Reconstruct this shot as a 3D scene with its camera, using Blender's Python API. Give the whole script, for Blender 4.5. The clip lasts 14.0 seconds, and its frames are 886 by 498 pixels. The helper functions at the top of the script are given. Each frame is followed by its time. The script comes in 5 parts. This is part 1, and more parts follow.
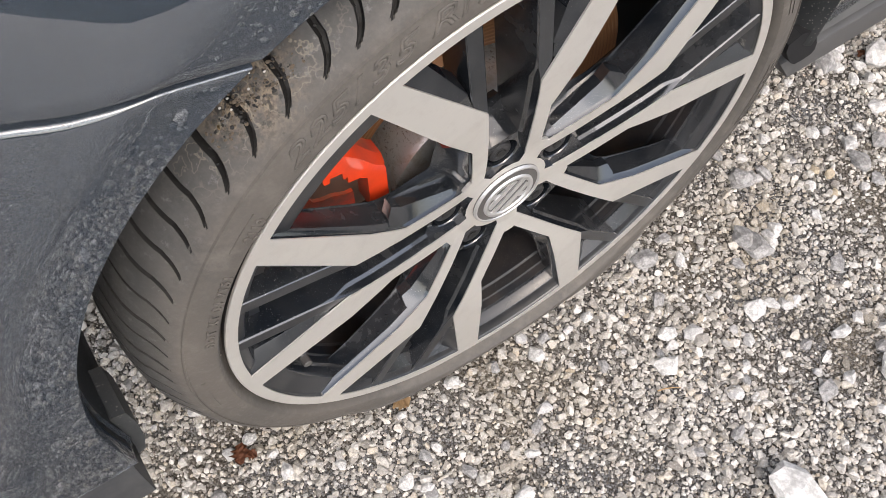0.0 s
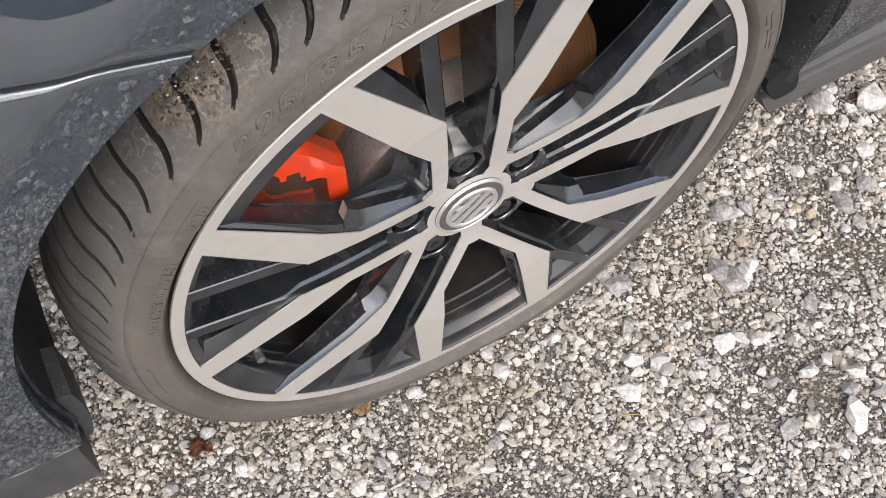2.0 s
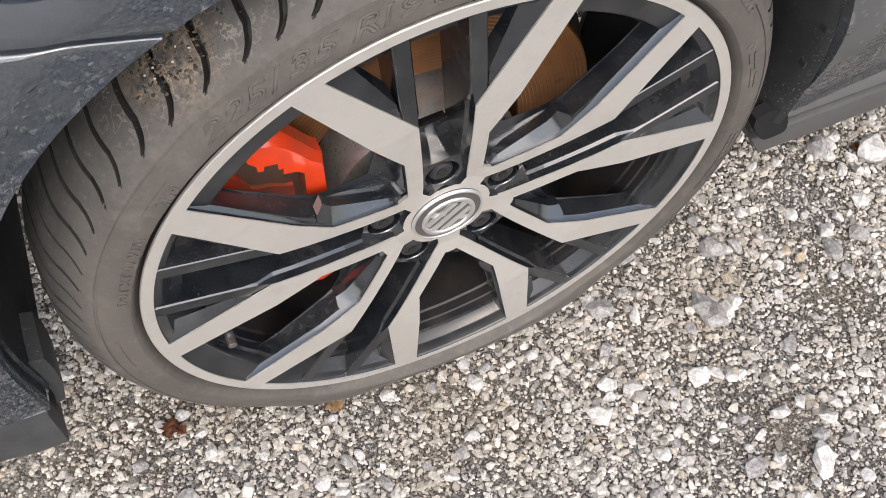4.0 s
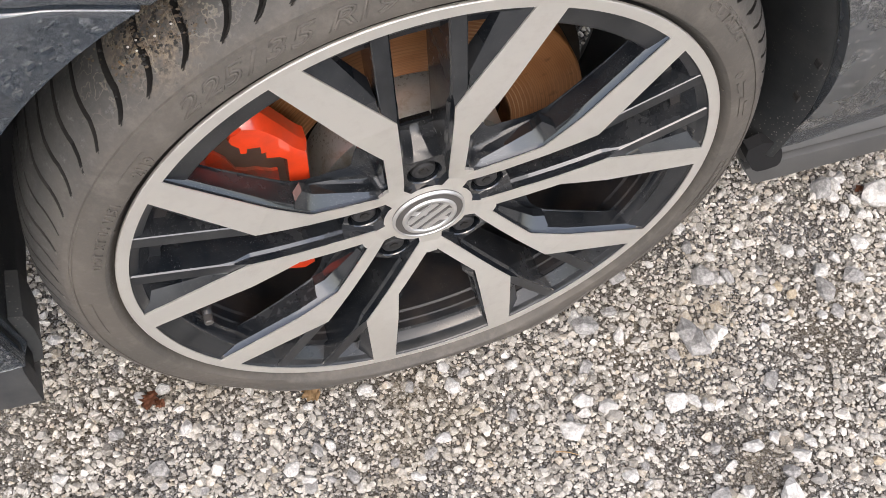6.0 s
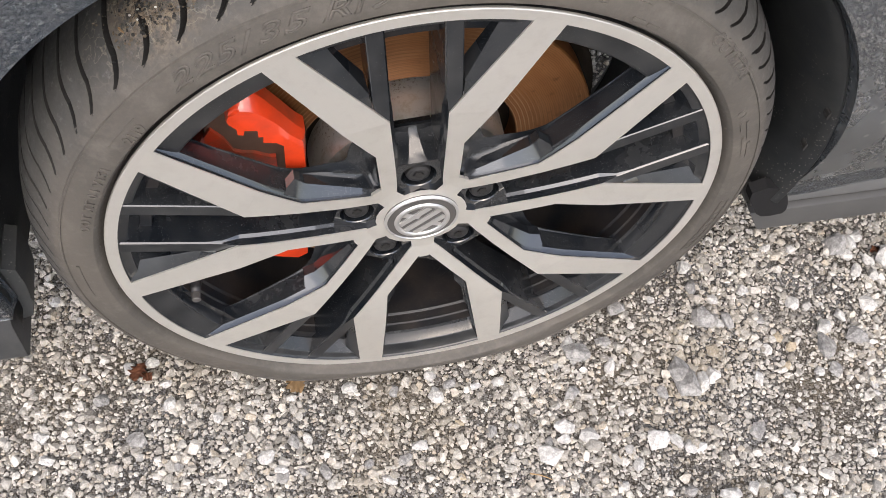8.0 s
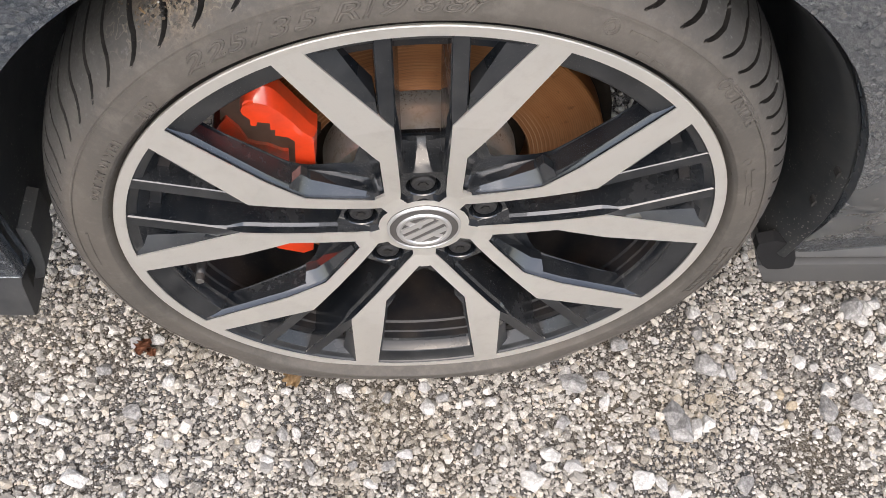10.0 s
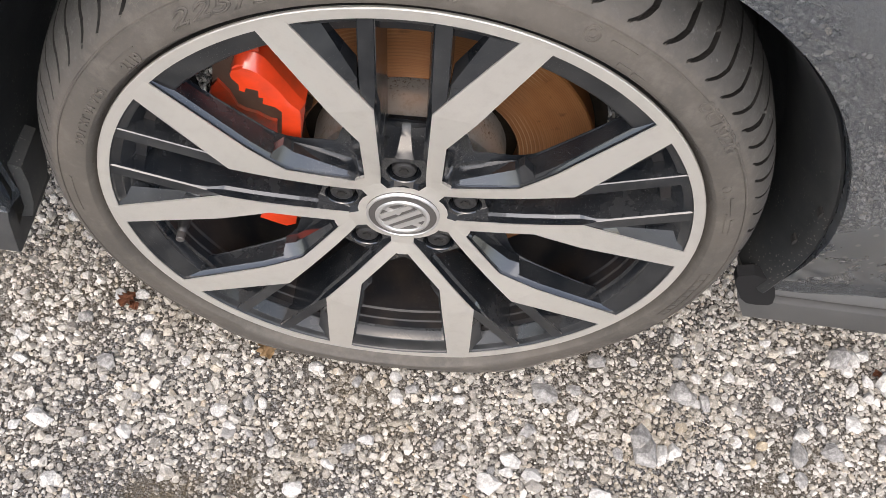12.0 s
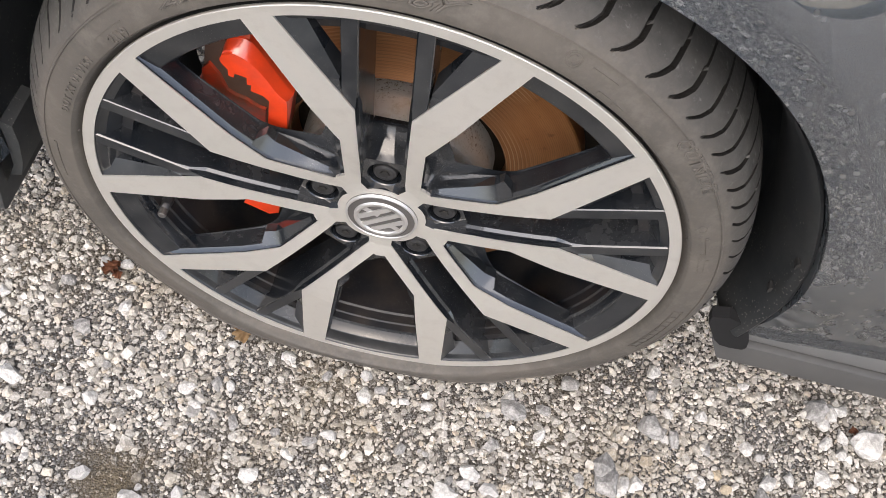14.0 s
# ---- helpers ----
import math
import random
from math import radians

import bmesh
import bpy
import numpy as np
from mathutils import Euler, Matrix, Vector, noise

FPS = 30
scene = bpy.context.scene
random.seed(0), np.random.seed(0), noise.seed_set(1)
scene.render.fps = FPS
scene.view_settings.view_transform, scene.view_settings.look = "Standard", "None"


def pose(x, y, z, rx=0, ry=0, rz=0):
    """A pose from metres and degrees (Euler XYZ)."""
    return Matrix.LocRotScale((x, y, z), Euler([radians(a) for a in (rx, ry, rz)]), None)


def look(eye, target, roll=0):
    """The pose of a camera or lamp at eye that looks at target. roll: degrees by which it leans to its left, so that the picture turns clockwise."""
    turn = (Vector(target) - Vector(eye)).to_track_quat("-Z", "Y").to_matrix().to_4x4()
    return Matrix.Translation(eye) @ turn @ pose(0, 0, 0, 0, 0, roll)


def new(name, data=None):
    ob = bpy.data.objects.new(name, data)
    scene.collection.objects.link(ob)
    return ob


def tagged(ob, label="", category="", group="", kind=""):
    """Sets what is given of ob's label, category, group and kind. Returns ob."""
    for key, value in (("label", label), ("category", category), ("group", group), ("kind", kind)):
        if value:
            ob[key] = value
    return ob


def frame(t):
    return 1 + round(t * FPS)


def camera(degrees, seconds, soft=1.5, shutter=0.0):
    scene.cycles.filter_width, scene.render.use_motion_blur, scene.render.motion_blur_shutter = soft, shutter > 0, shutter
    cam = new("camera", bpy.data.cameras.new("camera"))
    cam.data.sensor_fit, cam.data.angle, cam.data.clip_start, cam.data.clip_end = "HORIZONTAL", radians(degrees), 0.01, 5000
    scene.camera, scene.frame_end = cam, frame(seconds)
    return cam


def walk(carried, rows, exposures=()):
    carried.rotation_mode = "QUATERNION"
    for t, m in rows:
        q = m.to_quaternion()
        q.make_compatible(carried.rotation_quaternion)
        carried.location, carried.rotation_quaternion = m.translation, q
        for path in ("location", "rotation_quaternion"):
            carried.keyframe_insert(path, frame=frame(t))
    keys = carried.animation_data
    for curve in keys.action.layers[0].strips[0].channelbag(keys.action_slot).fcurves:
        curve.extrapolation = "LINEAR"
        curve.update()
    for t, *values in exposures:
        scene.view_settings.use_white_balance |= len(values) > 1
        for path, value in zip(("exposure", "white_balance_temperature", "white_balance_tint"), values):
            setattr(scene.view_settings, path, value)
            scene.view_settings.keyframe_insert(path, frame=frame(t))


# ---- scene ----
cam = camera(50.85, 14.0, soft=0.4)
PATH = [
    (0.0, -0.2572, -0.2880, 0.9376, 27.661, 0.460, -33.577),
    (0.5, -0.2463, -0.2920, 0.9416, 27.933, 0.110, -32.785),
    (1.0, -0.2410, -0.2999, 0.9408, 28.169, -0.213, -31.794),
    (1.5, -0.2325, -0.3078, 0.9371, 28.388, -0.585, -30.643),
    (2.0, -0.2252, -0.3161, 0.9364, 28.692, -0.958, -29.423),
    (2.5, -0.2166, -0.3261, 0.9396, 29.015, -1.219, -28.023),
    (3.0, -0.2099, -0.3355, 0.9444, 29.328, -1.504, -26.690),
    (5.5, -0.1682, -0.3795, 0.9536, 30.298, -2.830, -19.871),
    (6.0, -0.1595, -0.3860, 0.9562, 30.401, -3.122, -18.418),
    (6.5, -0.1515, -0.3945, 0.9544, 30.634, -3.506, -16.864),
    (7.0, -0.1409, -0.3989, 0.9530, 30.773, -3.825, -15.070),
    (7.5, -0.1290, -0.4042, 0.9538, 31.000, -4.139, -13.202),
    (8.0, -0.1198, -0.4123, 0.9566, 31.320, -4.426, -11.309),
    (10.5, -0.0636, -0.4378, 0.9673, 32.136, -5.859, -1.864),
    (11.0, -0.0486, -0.4411, 0.9672, 32.044, -6.371, -0.022),
    (11.5, -0.0359, -0.4448, 0.9667, 31.870, -6.999, 1.903),
    (12.0, -0.0236, -0.4466, 0.9693, 31.596, -7.557, 3.920),
    (12.5, -0.0127, -0.4490, 0.9759, 31.434, -7.963, 5.929),
    (13.0, -0.0040, -0.4497, 0.9803, 31.222, -8.439, 7.816),
    (13.5, 0.0056, -0.4453, 0.9826, 31.016, -9.015, 9.325),
    (14.0, 0.0178, -0.4342, 0.9772, 30.624, -9.749, 10.452),
]
walk(cam, [(t, pose(x, y, z, rx, ry, rz)) for t, x, y, z, rx, ry, rz in PATH], ((0.0, 1.19, 6850, 12), (14.0, 1.19, 6850, 12)))

# ---- light: bright overcast day ----
SUN_EL, SUN_AZ = 53.0, 190.0
world = bpy.data.worlds.new("sky")
scene.world = world
world.use_nodes = True
wn = world.node_tree
sky = wn.nodes.new("ShaderNodeTexSky")
sky.sky_type, sky.sun_disc = "NISHITA", False
sky.sun_elevation, sky.sun_rotation = radians(SUN_EL), radians(SUN_AZ)
sky.air_density, sky.dust_density, sky.ozone_density = 1.0, 3.0, 1.5
veil = wn.nodes.new("ShaderNodeHueSaturation")
veil.inputs["Saturation"].default_value = 0.75
wn.links.new(sky.outputs[0], veil.inputs["Color"])
wn.links.new(veil.outputs[0], wn.nodes["Background"].inputs[0])
wn.nodes["Background"].inputs[1].default_value = 0.15
sun = new("sun", bpy.data.lights.new("sun", "SUN"))
sun.data.energy, sun.data.angle, sun.data.color = 0.75, radians(80), (1.0, 0.96, 0.9)
_az, _el = radians(SUN_AZ), radians(SUN_EL)
SUN_DIR = Vector((math.sin(_az) * math.cos(_el), math.cos(_az) * math.cos(_el), math.sin(_el)))
sun.matrix_world = look(SUN_DIR * 20, (0, 0, 0))


# ---- materials ----
class Nodes:
    """A small node-tree builder round one Principled shader."""

    def __init__(self, name, **inputs):
        self.mat = bpy.data.materials.new(name)
        self.mat.use_nodes = True
        self.t = self.mat.node_tree
        self.b = self.t.nodes["Principled BSDF"]
        for k, v in inputs.items():
            self.set(k.replace("_", " "), v)

    def set(self, key, v):
        s = self.b.inputs[key]
        if hasattr(v, "is_output"):
            self.t.links.new(v, s)
        elif isinstance(v, (tuple, list)):
            s.default_value = (*v, 1.0)[:4]
        else:
            s.default_value = v

    def n(self, kind, ins=None, **props):
        node = self.t.nodes.new(kind)
        for k, v in props.items():
            if k == "operation":
                node.operation = v
            elif k == "feature":
                node.feature = v
            elif k == "wave_type":
                node.wave_type = v
            elif k == "rings_direction":
                node.rings_direction = v
            elif k == "data_type":
                node.data_type = v
            elif k == "blend_type":
                node.blend_type = v
        for k, v in (ins or {}).items():
            if hasattr(v, "is_output"):
                self.t.links.new(v, node.inputs[k])
            elif isinstance(v, (tuple, list)) and node.inputs[k].type == "RGBA":
                node.inputs[k].default_value = (*v, 1.0)[:4]
            else:
                node.inputs[k].default_value = v
        return node

    def coords(self):
        return self.n("ShaderNodeTexCoord").outputs["Object"]

    def noise(self, scale, detail=4.0, rough=0.55, vec=None):
        return self.n("ShaderNodeTexNoise", {"Vector": vec or self.coords(), "Scale": scale, "Detail": detail, "Roughness": rough}).outputs["Fac"]

    def voronoi(self, scale, feature="F1", out="Distance", vec=None):
        return self.n("ShaderNodeTexVoronoi", {"Vector": vec or self.coords(), "Scale": scale}, feature=feature).outputs[out]

    def ramp(self, fac, stops):
        node = self.n("ShaderNodeValToRGB", {"Fac": fac})
        e = node.color_ramp.elements
        while len(e) < len(stops):
            e.new(0.5)
        for el, (p, c) in zip(e, stops):
            el.position = p
            el.color = (*c, 1.0) if isinstance(c, (tuple, list)) else (c, c, c, 1.0)
        return node.outputs["Color"]

    def mix(self, fac, a, b, blend="MIX"):
        node = self.n("ShaderNodeMix", {0: fac, 6: a, 7: b}, data_type="RGBA", blend_type=blend)
        return node.outputs[2]

    def bump(self, height, strength=0.3, distance=0.001):
        self.set("Normal", self.n("ShaderNodeBump", {"Height": height, "Strength": strength, "Distance": distance}).outputs[0])


def make_paint(name, dusty):
    m = Nodes(name, Metallic=0.0, Roughness=0.6, Coat_Weight=1.0, Coat_IOR=3.7, Coat_Roughness=0.01)
    film = m.ramp(m.noise(6, 5, 0.6), [(0.35, 0.0), (0.7, 1.0)])
    dust = m.ramp(m.noise(210, 5, 0.7), [(0.56, 0.0), (0.74, 0.35)])
    base = m.mix(film, (0.044, 0.062, 0.084), (0.060, 0.077, 0.097))
    # dust thrown up behind the wheel, and drops dried on it
    x = m.n("ShaderNodeSeparateXYZ", {0: m.coords()}).outputs["X"]
    spray = m.n("ShaderNodeMapRange", {"Value": x, "From Min": 0.05, "From Max": 0.28, "To Max": dusty}).outputs[0]
    spray = m.n("ShaderNodeMath", {0: spray, 1: m.ramp(m.noise(11, 5, 0.65), [(0.25, 0.55), (0.65, 1.0)])}, operation="MULTIPLY").outputs[0]
    base = m.mix(spray, base, (0.215, 0.210, 0.200))
    drop = m.n("ShaderNodeMath", {0: spray, 1: m.ramp(m.voronoi(75), [(0.14, 0.8), (0.20, 0.0)])}, operation="MULTIPLY").outputs[0]
    base = m.mix(drop, base, (0.34, 0.33, 0.315))
    m.set("Base Color", m.mix(dust, base, (0.12, 0.12, 0.118)))
    m.set("Coat Roughness", m.mix(film, (0.003, 0.003, 0.003), (0.015, 0.015, 0.015)))
    return m.mat


def make_rubber(name, low, high, dust, tread=None):
    m = Nodes(name, Roughness=0.72)
    big = m.ramp(m.noise(9, 6, 0.6), [(0.35, 0.0), (0.7, 1.0)])
    fine = m.noise(260, 5, 0.7)
    scuff = m.ramp(m.noise(45, 6, 0.7), [(0.5, 0.0), (0.72, 0.7)])
    c = m.mix(big, low, high)
    c = m.mix(scuff, c, dust)
    if tread:
        # dust kept on the wall, rubbed off the running surface
        xyz = m.n("ShaderNodeSeparateXYZ", {0: m.coords()})
        flat = m.n("ShaderNodeCombineXYZ", {"X": xyz.outputs["X"], "Z": xyz.outputs["Z"]}).outputs[0]
        r = m.n("ShaderNodeVectorMath", {0: flat}, operation="LENGTH").outputs["Value"]
        r = m.n("ShaderNodeMath", {0: r, 1: m.n("ShaderNodeMath", {0: m.noise(30, 4), 1: 0.010}, operation="MULTIPLY").outputs[0]}, operation="ADD").outputs[0]
        u = m.n("ShaderNodeMapRange", {"Value": r, "From Min": 0.2965, "From Max": 0.3165}).outputs[0]
        wear_glint = m.mix(m.ramp(m.noise(38, 6, 0.7), [(0.45, 0.0), (0.75, 0.8)]), tread, (0.090, 0.088, 0.084))
        c = m.mix(u, c, wear_glint)
        # caked mud on one stretch of the shoulder
        away = m.n("ShaderNodeVectorMath", {0: m.coords(), 1: (-0.183, 0.030, 0.262)}, operation="DISTANCE").outputs["Value"]
        near = m.n("ShaderNodeMapRange", {"Value": away, "From Min": 0.046, "From Max": 0.018}).outputs[0]
        lump = m.n("ShaderNodeMath", {0: near, 1: m.ramp(m.noise(95, 6, 0.7), [(0.42, 0.0), (0.56, 1.0)])}, operation="MULTIPLY").outputs[0]
        c = m.mix(lump, c, m.mix(m.ramp(m.noise(240, 4, 0.7), [(0.45, 0.0), (0.6, 1.0)]), (0.19, 0.15, 0.105), (0.07, 0.055, 0.04)))
        pit = m.n("ShaderNodeMath", {0: near, 1: m.ramp(m.noise(150, 5, 0.7), [(0.54, 0.0), (0.60, 1.0)])}, operation="MULTIPLY").outputs[0]
        c = m.mix(pit, c, (0.012, 0.011, 0.010))
        # tide marks of dried mud
        rings = m.n("ShaderNodeMapRange", {"Value": away, "From Min": 0.085, "From Max": 0.040}).outputs[0]
        tide = m.n("ShaderNodeMath", {0: rings, 1: m.ramp(m.noise(75, 3, 0.5), [(0.45, 0.0), (0.47, 0.7), (0.49, 0.0)])}, operation="MULTIPLY").outputs[0]
        tide = m.n("ShaderNodeMath", {0: tide, 1: u}, operation="MULTIPLY").outputs[0]
        c = m.mix(tide, c, (0.26, 0.23, 0.18))
        fleck = m.n("ShaderNodeMath", {0: u, 1: m.ramp(m.noise(120, 6, 0.75), [(0.58, 0.0), (0.68, 0.55)])}, operation="MULTIPLY").outputs[0]
        c = m.mix(fleck, c, (0.195, 0.195, 0.192))
        dust = m.mix(u, dust, (0.090, 0.087, 0.083))
    c = m.mix(m.ramp(fine, [(0.45, 0.0), (0.75, 0.6)]), c, dust)
    m.set("Base Color", c)
    m.set("Roughness", m.ramp(fine, [(0.3, 0.5), (0.7, 0.85)]))
    m.bump(fine, 0.25, 0.0008)
    return m.mat


def make_machined():
    m = Nodes("machined_aluminium", Metallic=0.75, Roughness=0.42)
    ring = m.n("ShaderNodeTexWave", {"Vector": m.coords(), "Scale": 260.0, "Distortion": 0.3, "Detail": 1.0}, wave_type="RINGS", rings_direction="Y").outputs["Fac"]
    grime = m.ramp(m.noise(55, 5, 0.65), [(0.5, 0.0), (0.8, 1.0)])
    m.set("Base Color", m.mix(grime, (0.76, 0.74, 0.695), (0.69, 0.665, 0.62)))
    m.set("Roughness", m.mix(ring, (0.36, 0.36, 0.36), (0.46, 0.46, 0.46)))
    m.bump(ring, 0.04, 0.0002)
    return m.mat


def make_gloss_black(name="gloss_black_lacquer", dusty=0.45, ior=2.0, gloss=0.05, dirt=(0.050, 0.051, 0.052), patch=28):
    m = Nodes(name, Roughness=0.1, IOR=ior)
    speck = m.ramp(m.voronoi(620), [(0.06, 1.0), (0.20, 0.0)])
    speck = m.mix(1.0, speck, m.ramp(m.noise(40, 4), [(0.42, 0.0), (0.60, 1.0)]), "MULTIPLY")
    film = m.ramp(m.noise(patch, 5, 0.6), [(0.38, 0.0), (0.85, dusty)])
    c = m.mix(film, (0.007, 0.009, 0.012), dirt)
    m.set("Base Color", m.mix(speck, c, (0.22, 0.21, 0.20)))
    m.set("Roughness", m.mix(film, (gloss, gloss, gloss), (0.45, 0.45, 0.45)))
    m.bump(m.noise(300, 3), 0.05, 0.0004)
    return m.mat


def make_plastic():
    m = Nodes("black_textured_plastic", Roughness=0.55)
    c = m.mix(m.ramp(m.noise(18, 6, 0.65), [(0.4, 0.0), (0.75, 1.0)]), (0.028, 0.030, 0.033), (0.066, 0.065, 0.062))
    speck = m.ramp(m.voronoi(240), [(0.0, 1.0), (0.12, 0.0)])
    speck = m.mix(1.0, speck, m.ramp(m.noise(16, 4), [(0.52, 0.0), (0.62, 1.0)]), "MULTIPLY")
    m.set("Base Color", m.mix(speck, c, (0.20, 0.19, 0.17)))
    m.bump(m.noise(900, 3), 0.2, 0.0005)
    return m.mat


def make_flap():
    """Dull black liner plastic, splashed with specks of dried dirt."""
    m = Nodes("dull_black_plastic", Roughness=0.55)
    c = m.mix(m.ramp(m.noise(14, 6, 0.65), [(0.4, 0.0), (0.7, 1.0)]), (0.027, 0.031, 0.034), (0.056, 0.057, 0.057))
    speck = m.mix(1.0, m.ramp(m.voronoi(260), [(0.10, 1.0), (0.24, 0.0)]), m.ramp(m.noise(24, 4), [(0.48, 0.0), (0.60, 1.0)]), "MULTIPLY")
    m.set("Base Color", m.mix(speck, c, (0.22, 0.21, 0.19)))
    m.bump(m.noise(320, 3), 0.15, 0.0006)
    return m.mat


def make_trim():
    m = Nodes("satin_grey_trim", Roughness=0.48)
    m.set("Base Color", m.mix(m.noise(22, 5, 0.6), (0.052, 0.053, 0.055), (0.085, 0.083, 0.080)))
    m.bump(m.noise(500, 3), 0.12, 0.0005)
    return m.mat


def make_rust():
    m = Nodes("rust_filmed_steel", Metallic=0.55, Roughness=0.48)
    ring = m.n("ShaderNodeTexWave", {"Vector": m.coords(), "Scale": 170.0, "Distortion": 6.0, "Detail": 4.0, "Detail Scale": 0.6}, wave_type="RINGS", rings_direction="Y").outputs["Fac"]
    broad = m.n("ShaderNodeTexWave", {"Vector": m.coords(), "Scale": 17.0, "Distortion": 1.5, "Detail": 2.0, "Detail Scale": 0.5}, wave_type="RINGS", rings_direction="Y").outputs["Fac"]
    blot = m.noise(26, 6, 0.65)
    c = m.mix(blot, (0.25, 0.105, 0.038), (0.46, 0.205, 0.075))
    c = m.mix(m.ramp(m.noise(7, 3, 0.5), [(0.42, 0.0), (0.62, 0.55)]), c, (0.17, 0.085, 0.045))
    c = m.mix(m.ramp(broad, [(0.3, 0.0), (1.0, 0.3)]), c, (0.26, 0.105, 0.035))
    c = m.mix(m.ramp(ring, [(0.5, 0.0), (0.98, 0.28)]), c, (0.12, 0.05, 0.02))
    c = m.mix(m.ramp(m.noise(70, 4), [(0.62, 0.0), (0.75, 0.6)]), c, (0.10, 0.045, 0.02))
    score = m.n("ShaderNodeTexWave", {"Vector": m.coords(), "Scale": 82.0, "Distortion": 2.0, "Detail": 3.0, "Detail Scale": 0.4}, wave_type="RINGS", rings_direction="Y").outputs["Fac"]
    wear_glint = m.ramp(m.noise(11, 3, 0.5), [(0.45, 0.0), (0.60, 1.0)])
    # Pale colour paints the glints along the score lines.
    c = m.mix(m.mix(1.0, m.ramp(score, [(0.72, 0.0), (0.95, 0.40)]), wear_glint, "MULTIPLY"), c, (0.66, 0.45, 0.28))
    c = m.mix(m.mix(1.0, m.ramp(score, [(0.05, 0.4), (0.30, 0.0)]), m.ramp(m.noise(15, 3, 0.5), [(0.42, 0.0), (0.60, 1.0)]), "MULTIPLY"), c, (0.09, 0.04, 0.018))
    m.set("Base Color", c)
    m.bump(score, 0.08, 0.0005)
    return m.mat


def make_hat():
    m = Nodes("weathered_grey_metal", Metallic=0.8, Roughness=0.34)
    blot = m.ramp(m.noise(60, 6, 0.7), [(0.52, 0.0), (0.66, 0.55)])
    pit = m.mix(1.0, m.ramp(m.noise(330, 5, 0.75), [(0.54, 0.0), (0.62, 0.9)]), m.ramp(m.noise(16, 3), [(0.45, 0.0), (0.60, 1.0)]), "MULTIPLY")
    c = m.mix(blot, (0.66, 0.66, 0.64), (0.42, 0.36, 0.27))
    m.set("Base Color", m.mix(pit, c, (0.16, 0.115, 0.07)))
    m.bump(pit, 0.25, 0.0008)
    return m.mat


def make_caliper():
    m = Nodes("orange_red_lacquer", Roughness=0.3, Coat_Weight=1.0, Coat_IOR=1.55, Coat_Roughness=0.06)
    m.set("Base Color", m.mix(m.ramp(m.noise(45, 5), [(0.4, 0.0), (0.8, 1.0)]), (0.78, 0.060, 0.016), (0.50, 0.048, 0.018)))
    m.bump(m.noise(220, 3), 0.08, 0.0006)
    return m.mat


# A duller red that holds both grime and the caliper's shade.
def make_grimy_shaded_red():
    m = Nodes("grimy_shaded_red_lacquer", Roughness=0.38, Coat_Weight=0.6, Coat_IOR=1.5, Coat_Roughness=0.15)
    grime = m.ramp(m.noise(38, 5, 0.6), [(0.38, 0.0), (0.62, 0.85)])
    m.set("Base Color", m.mix(grime, (0.62, 0.055, 0.018), (0.17, 0.075, 0.045)))
    m.bump(m.noise(160, 3), 0.15, 0.0008)
    return m.mat


def make_dark_metal():
    m = Nodes("dark_cast_iron", Metallic=0.4, Roughness=0.6)
    m.set("Base Color", m.mix(m.noise(60, 6, 0.7), (0.012, 0.011, 0.010), (0.06, 0.045, 0.032)))
    m.bump(m.noise(180, 4), 0.3, 0.001)
    return m.mat


def earthy(m, c):
    """Damp brown earth that has worked up between the stones in two places."""
    for at, reach, much in (((-0.205, -0.186, -0.01), 0.066, 0.92), ((-0.130, -0.150, 0.0), 0.040, 0.6), ((-0.030, -0.022, 0.0), 0.045, 0.6), ((0.330, -0.215, 0.0), 0.070, 0.5)):
        away = m.n("ShaderNodeVectorMath", {0: m.coords(), 1: at}, operation="DISTANCE").outputs["Value"]
        away = m.n("ShaderNodeMath", {0: away, 1: m.n("ShaderNodeMath", {0: m.noise(38, 5, 0.65), 1: reach * 1.1}, operation="MULTIPLY").outputs[0]}, operation="ADD").outputs[0]
        near = m.n("ShaderNodeMapRange", {"Value": away, "From Min": reach * 1.35, "From Max": reach * 0.8, "To Max": much}).outputs[0]
        c = m.mix(near, c, m.mix(m.ramp(m.noise(300, 3), [(0.4, 0.0), (0.7, 1.0)]), (0.075, 0.058, 0.036), (0.20, 0.165, 0.11)))
    return c


